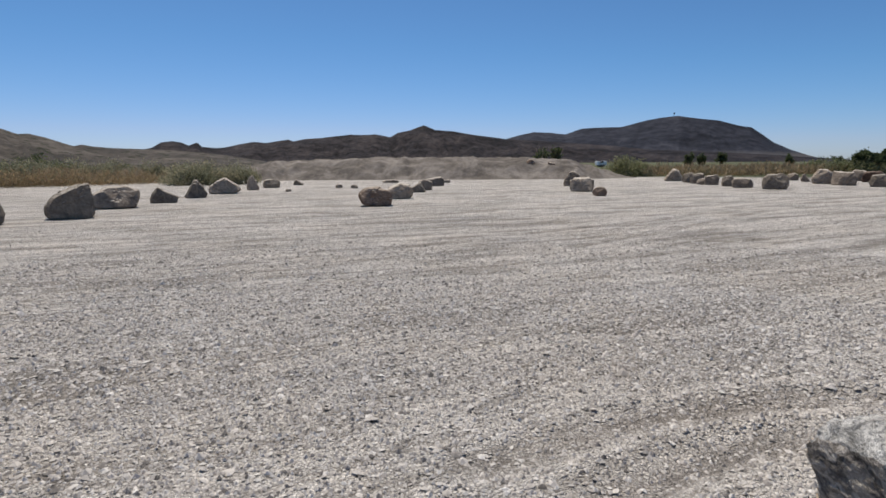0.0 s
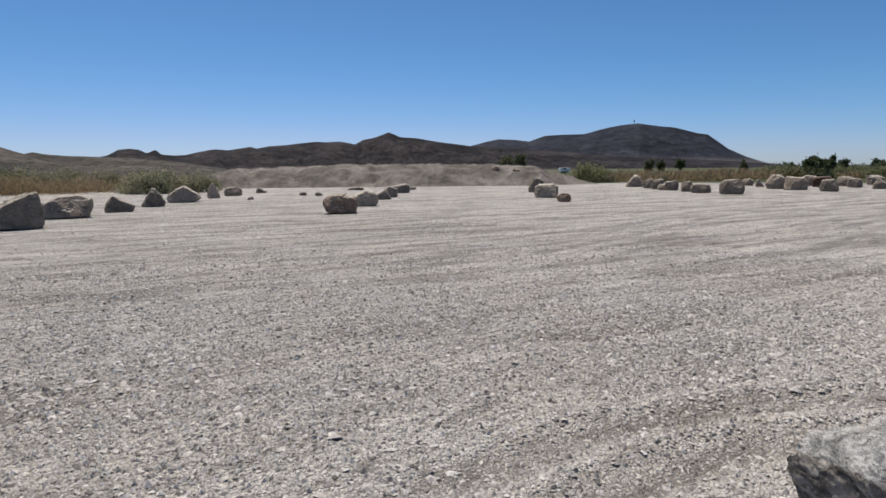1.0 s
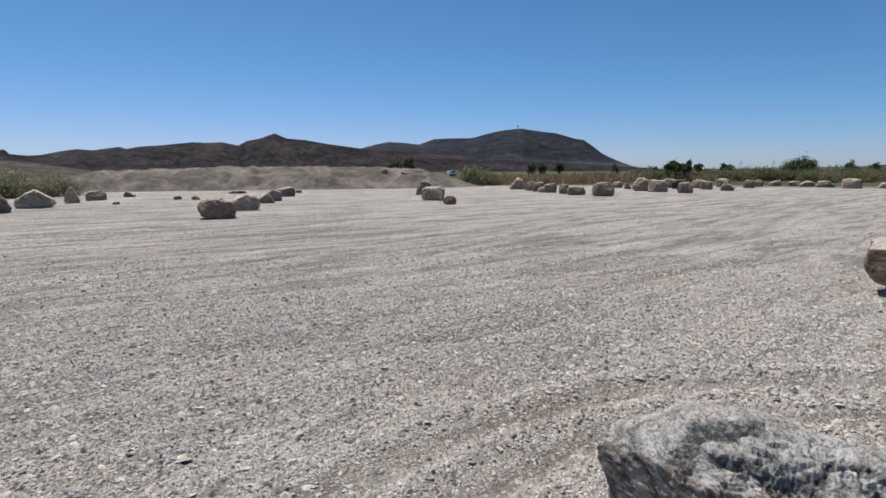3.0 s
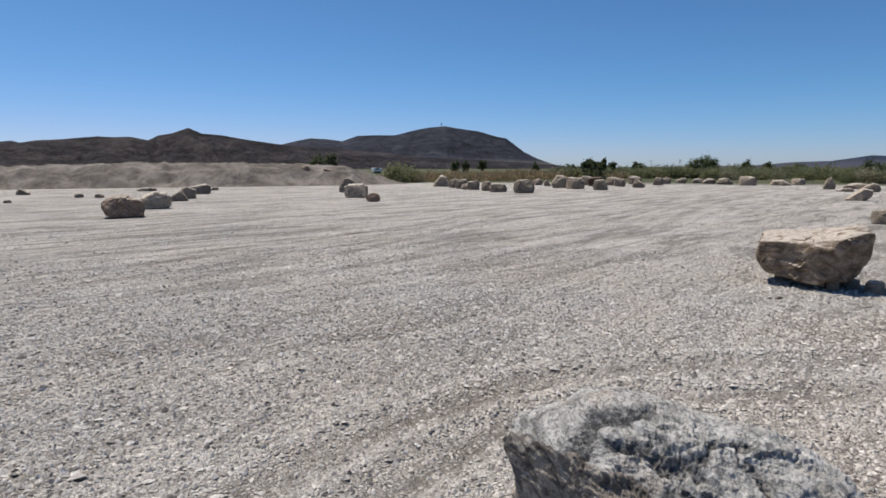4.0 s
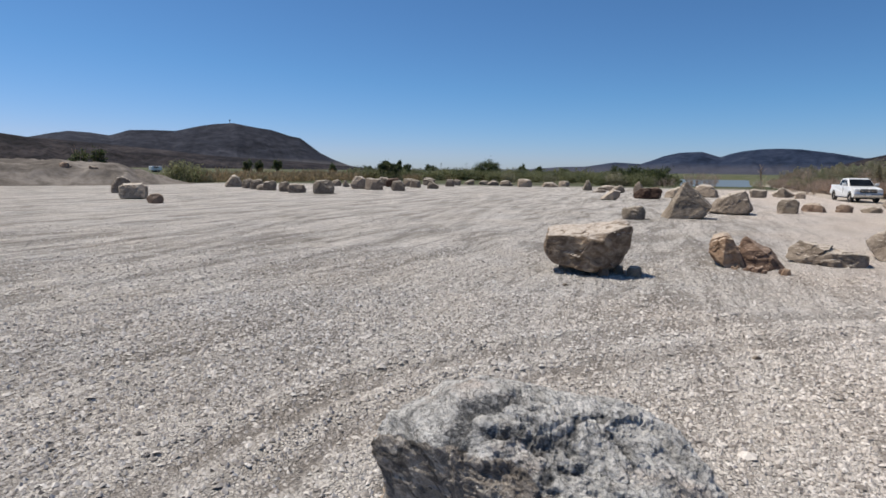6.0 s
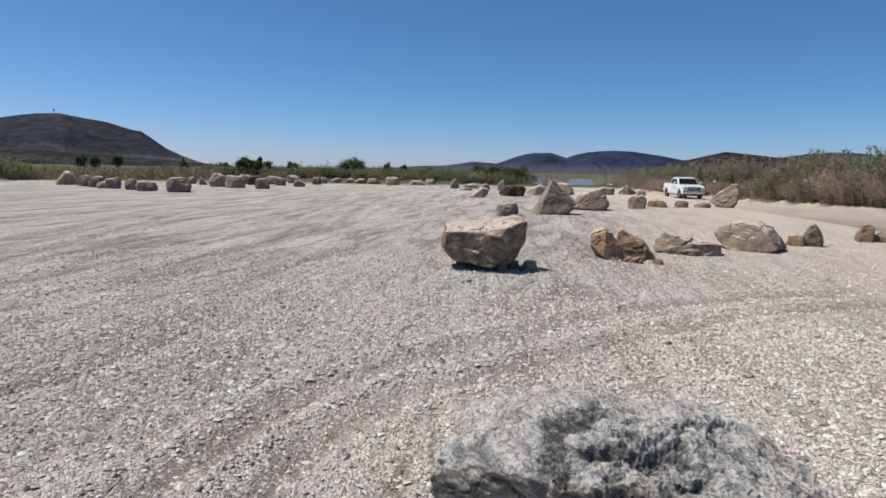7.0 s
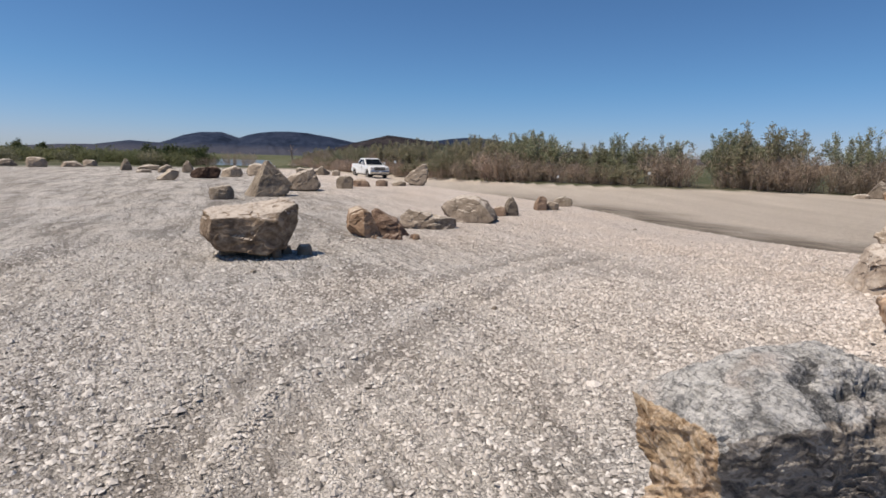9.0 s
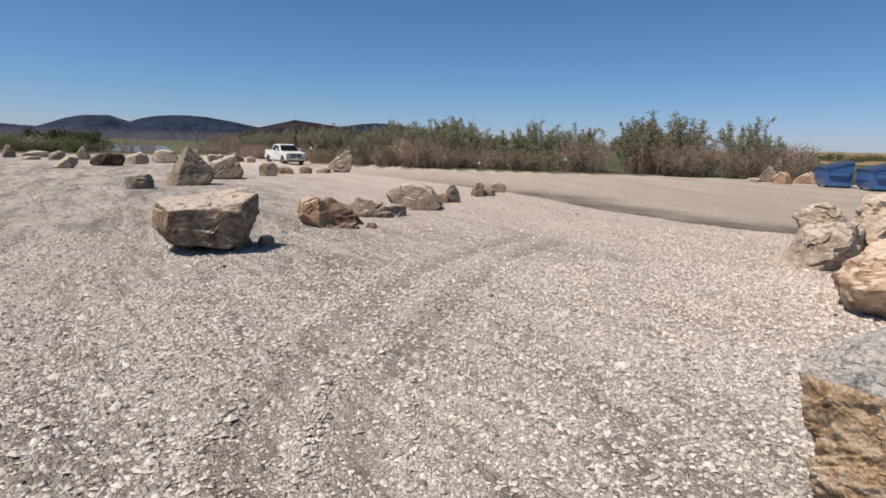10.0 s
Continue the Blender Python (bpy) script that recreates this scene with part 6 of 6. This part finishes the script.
    part("grille_bar", box(bmesh.new(), 2.94, 2.975, -0.03, 0.03, 0.8, 1.1, 0.01), CHROME, grille)
    bumper = part("front_bumper", box(bmesh.new(), 2.75, 3.02, -0.97, 0.97, 0.5, 0.74, 0.06), CHROME, car)
    part("number_plate", box(bmesh.new(), 3.015, 3.03, -0.16, 0.16, 0.58, 0.7, 0.003), WHITE, bumper)
    part("rear_bumper", box(bmesh.new(), -3.05, -2.85, -0.95, 0.95, 0.52, 0.7, 0.05), CHROME, car)
    part("underbody", box(bmesh.new(), -2.6, 2.6, -0.7, 0.7, 0.3, 0.5, 0.05), BLACK, car)
    for wx in (1.93, -1.87):
        for s in (-1, 1):
            bm = bmesh.new()
            ring = [(0.24, -0.12), (0.35, -0.13), (0.4, -0.09), (0.41, 0.0), (0.4, 0.09), (0.35, 0.13), (0.24, 0.12)]
            vs = [[bm.verts.new((math.cos(6.2832 * k / 22) * r, o, math.sin(6.2832 * k / 22) * r)) for r, o in ring] for k in range(22)]
            for k in range(22):
                for j in range(len(ring)):
                    bm.faces.new((vs[k][j], vs[(k + 1) % 22][j], vs[(k + 1) % 22][(j + 1) % 7], vs[k][(j + 1) % 7]))
            bmesh.ops.recalc_face_normals(bm, faces=bm.faces)
            wheel = new("wheel")
            wheel.parent = car
            wheel.location = (wx, s * 0.86, 0.41)
            part("tyre", bm, RUBBER, wheel)
            bm = tube(bmesh.new(), (0, -0.09, 0), (0, 0.09, 0), 0.25, 0.25, 20)
            part("rim", bm, CHROME, wheel)
    car.matrix_basis = pose(x, y, z, 0, 0, turn)
    return car


PICKUP_AT = (57.3, 13.3)
pickup(*PICKUP_AT, ground_z(*PICKUP_AT), 90 - 239.5)


# ---- dumpsters ----
BLUE = painted("blue_steel_paint", (0.042, 0.12, 0.30), 0.5)
LID = plain("dark_blue_plastic_lid", (0.04, 0.06, 0.10), 0.5)


def dumpster(x, y, turn, label):
    """A steel waste container, low at the front (+x), with a sloped plastic lid and fork pockets."""
    d = new("dumpster")
    tagged(d, label, "dumpster", "dumpsters")
    side = [(-0.85, 0.1), (0.7, 0.1), (0.85, 0.45), (0.85, 1.0), (-0.85, 1.36)]
    body = part("body", softened(extruded(bmesh.new(), side, -0.92, 0.92), 0.015), BLUE, d)
    for s in (-1, 1):
        bm = extruded(bmesh.new(), [(0.9, 1.0), (0.92, 1.04), (-0.88, 1.43), (-0.9, 1.38)], s * 0.48 - 0.46, s * 0.48 + 0.46)
        lid = part("lid", softened(bm, 0.01), LID, d, "dark sloping plastic lid")
        part("lid_handle", box(bmesh.new(), 0.86, 0.95, s * 0.48 - 0.12, s * 0.48 + 0.12, 1.0, 1.03, 0.008), LID, lid)
        p = part("fork_pocket", box(bmesh.new(), -0.62, 0.52, s * 0.985 - 0.06, s * 0.985 + 0.06, 0.62, 0.86, 0.01), BLUE, d)
        # black block stands in for the shade inside the open pocket
        part("pocket_shade", box(bmesh.new(), -0.64, 0.54, s * 0.985 - 0.035, s * 0.985 + 0.035, 0.65, 0.83), BLACK, p)
        part("pocket_flange", box(bmesh.new(), -0.66, 0.56, s * 0.96 - 0.07, s * 0.96 + 0.1, 0.86, 0.9, 0.008), BLUE, p)
        part("rim_rail", softened(extruded(bmesh.new(), [(0.88, 0.95), (0.88, 1.01), (-0.88, 1.385), (-0.88, 1.32)], s * 0.94 - 0.03, s * 0.94 + 0.03), 0.006), BLUE, body)
        for cx in (-0.7, 0.55):
            c = part("caster", tube(bmesh.new(), (cx, s * 0.75 - 0.04, 0.07), (cx, s * 0.75 + 0.04, 0.07), 0.075, 0.075, 12), RUBBER, d)
            part("caster_fork", box(bmesh.new(), cx - 0.04, cx + 0.04, s * 0.75 - 0.06, s * 0.75 + 0.06, 0.07, 0.12), BLACK, c)
    part("front_rib", box(bmesh.new(), 0.84, 0.9, -0.9, 0.9, 0.5, 0.57, 0.01), BLUE, d)
    d.matrix_basis = pose(x, y, ground_z(x, y), 0, 0, turn)
    d.scale = (0.8, 1.0, 1.0)
    return d


dumpster(28.95, -20.7, 90 - 26, "blue steel dumpster with a dark sloping lid")
dumpster(26.4, -21.05, 90 - 24, "blue steel dumpster standing beside its twin")

# ---- small things ----
POST = plain("weathered_post", (0.16, 0.13, 0.10), 0.8)
PLATE = plain("white_sign_plate", (0.75, 0.75, 0.73), 0.4)


def marker(x, y, tall, w):
    m = new("marker_post")
    tagged(m, "thin roadside marker post with a small white plate", "marker post", "marker posts")
    part("post", box(bmesh.new(), -0.03, 0.03, -0.03, 0.03, -0.1, tall, 0.006), POST, m)
    part("plate", box(bmesh.new(), -0.05, -0.03, -w, w, tall - 2.2 * w, tall + 0.02, 0.004), PLATE, m)
    m.matrix_basis = pose(x, y, ground_z(x, y), 0, 0, 0)


marker(60.5, 11.2, 1.7, 0.11)
marker(42.3, -3.4, 0.6, 0.07)
marker(40.9, -9.5, 1.0, 0.08)


def bare_snag(x, y, tall):
    rng = np.random.default_rng(3)
    t = np.linspace(0, 1, 7)[None, :]
    trunk = np.stack([0.12 * np.sin(t[0] * 5), 0.1 * t[0], -0.2 + tall * t[0]], 1)[None]
    a = rng.uniform(0, 6.28, 12)
    z0 = tall * rng.uniform(0.3, 0.9, 12)
    ln = tall * rng.uniform(0.12, 0.35, 12)
    limbs = np.stack([np.cos(a)[:, None] * ln[:, None] * t, np.sin(a)[:, None] * ln[:, None] * t, z0[:, None] + ln[:, None] * 0.9 * t], 2)
    s = new("dead_tree")
    tagged(s, "bare dead tree near the lake shore", "dead tree")
    for nm, ln3, r in (("trunk", trunk, 0.13), ("limbs", limbs, 0.05)):
        v, f = tubes_of(ln3, r, r * 0.35)
        ob = new(nm, fast_mesh(nm, v, f, TWIG, True))
        ob.parent = s
    s.matrix_basis = pose(x, y, ground_z(x, y), 0, 0, 0)


bare_snag(77, 27.6, 2.5)


def trailer(x, y, turn):
    t = new("trailer")
    tagged(t, "white travel trailer far off past the earth bank", "trailer")
    part("body", box(bmesh.new(), -1.7, 1.7, -1.1, 1.1, 0.5, 1.9, 0.2), WHITE, t)
    part("window", box(bmesh.new(), -1.0, 0.4, -1.23, -1.19, 1.3, 1.8, 0.02), GLASS_DARK, t)
    for wx in (-0.5, 0.5):
        part("wheel", tube(bmesh.new(), (wx, -1.1, 0.35), (wx, 1.1, 0.35), 0.35, 0.35, 14), RUBBER, t)
    t.matrix_basis = pose(x, y, ground_z(x, y), 0, 0, turn)


trailer(54, 198, 10)


def pylon(x, y, tall):
    p = new("power_pylon")
    tagged(p, "faint steel power pylon on the horizon", "power pylon", "power pylons")
    for sx in (-1, 1):
        for sy in (-1, 1):
            part("leg", tube(bmesh.new(), (sx * 4, sy * 4, -1), (sx * 0.8, sy * 0.8, tall), 0.25, 0.15, 5), POST, p)
    for z, w in ((tall * 0.72, 9), (tall * 0.86, 7.5), (tall, 5)):
        part("cross_arm", tube(bmesh.new(), (-w, 0, z), (w, 0, z), 0.3, 0.3, 5), POST, p)
    p.matrix_basis = pose(x, y, 0, 0, 0, 20)


for az in (41.4, 43.9):
    pylon(math.sin(radians(az)) * 1900, math.cos(radians(az)) * 1900, 26)
# a few dark stones lying loose on the gravel
for k, (x, y, w) in enumerate(((7.05, 5.25, 0.09), (5.6, 2.1, 0.07), (20.3, -0.1, 0.12), (-9.6, 35.5, 0.35), (-7.4, 41, 0.5), (-6.0, 40, 0.5), (13.6, -1.4, 0.09))):
    boulder(x, y, 40 * k, w, w * 0.5, LUMP, GREY, "small dark stone lying loose on gravel", 0.8, 2, name="stone", group="loose stones")
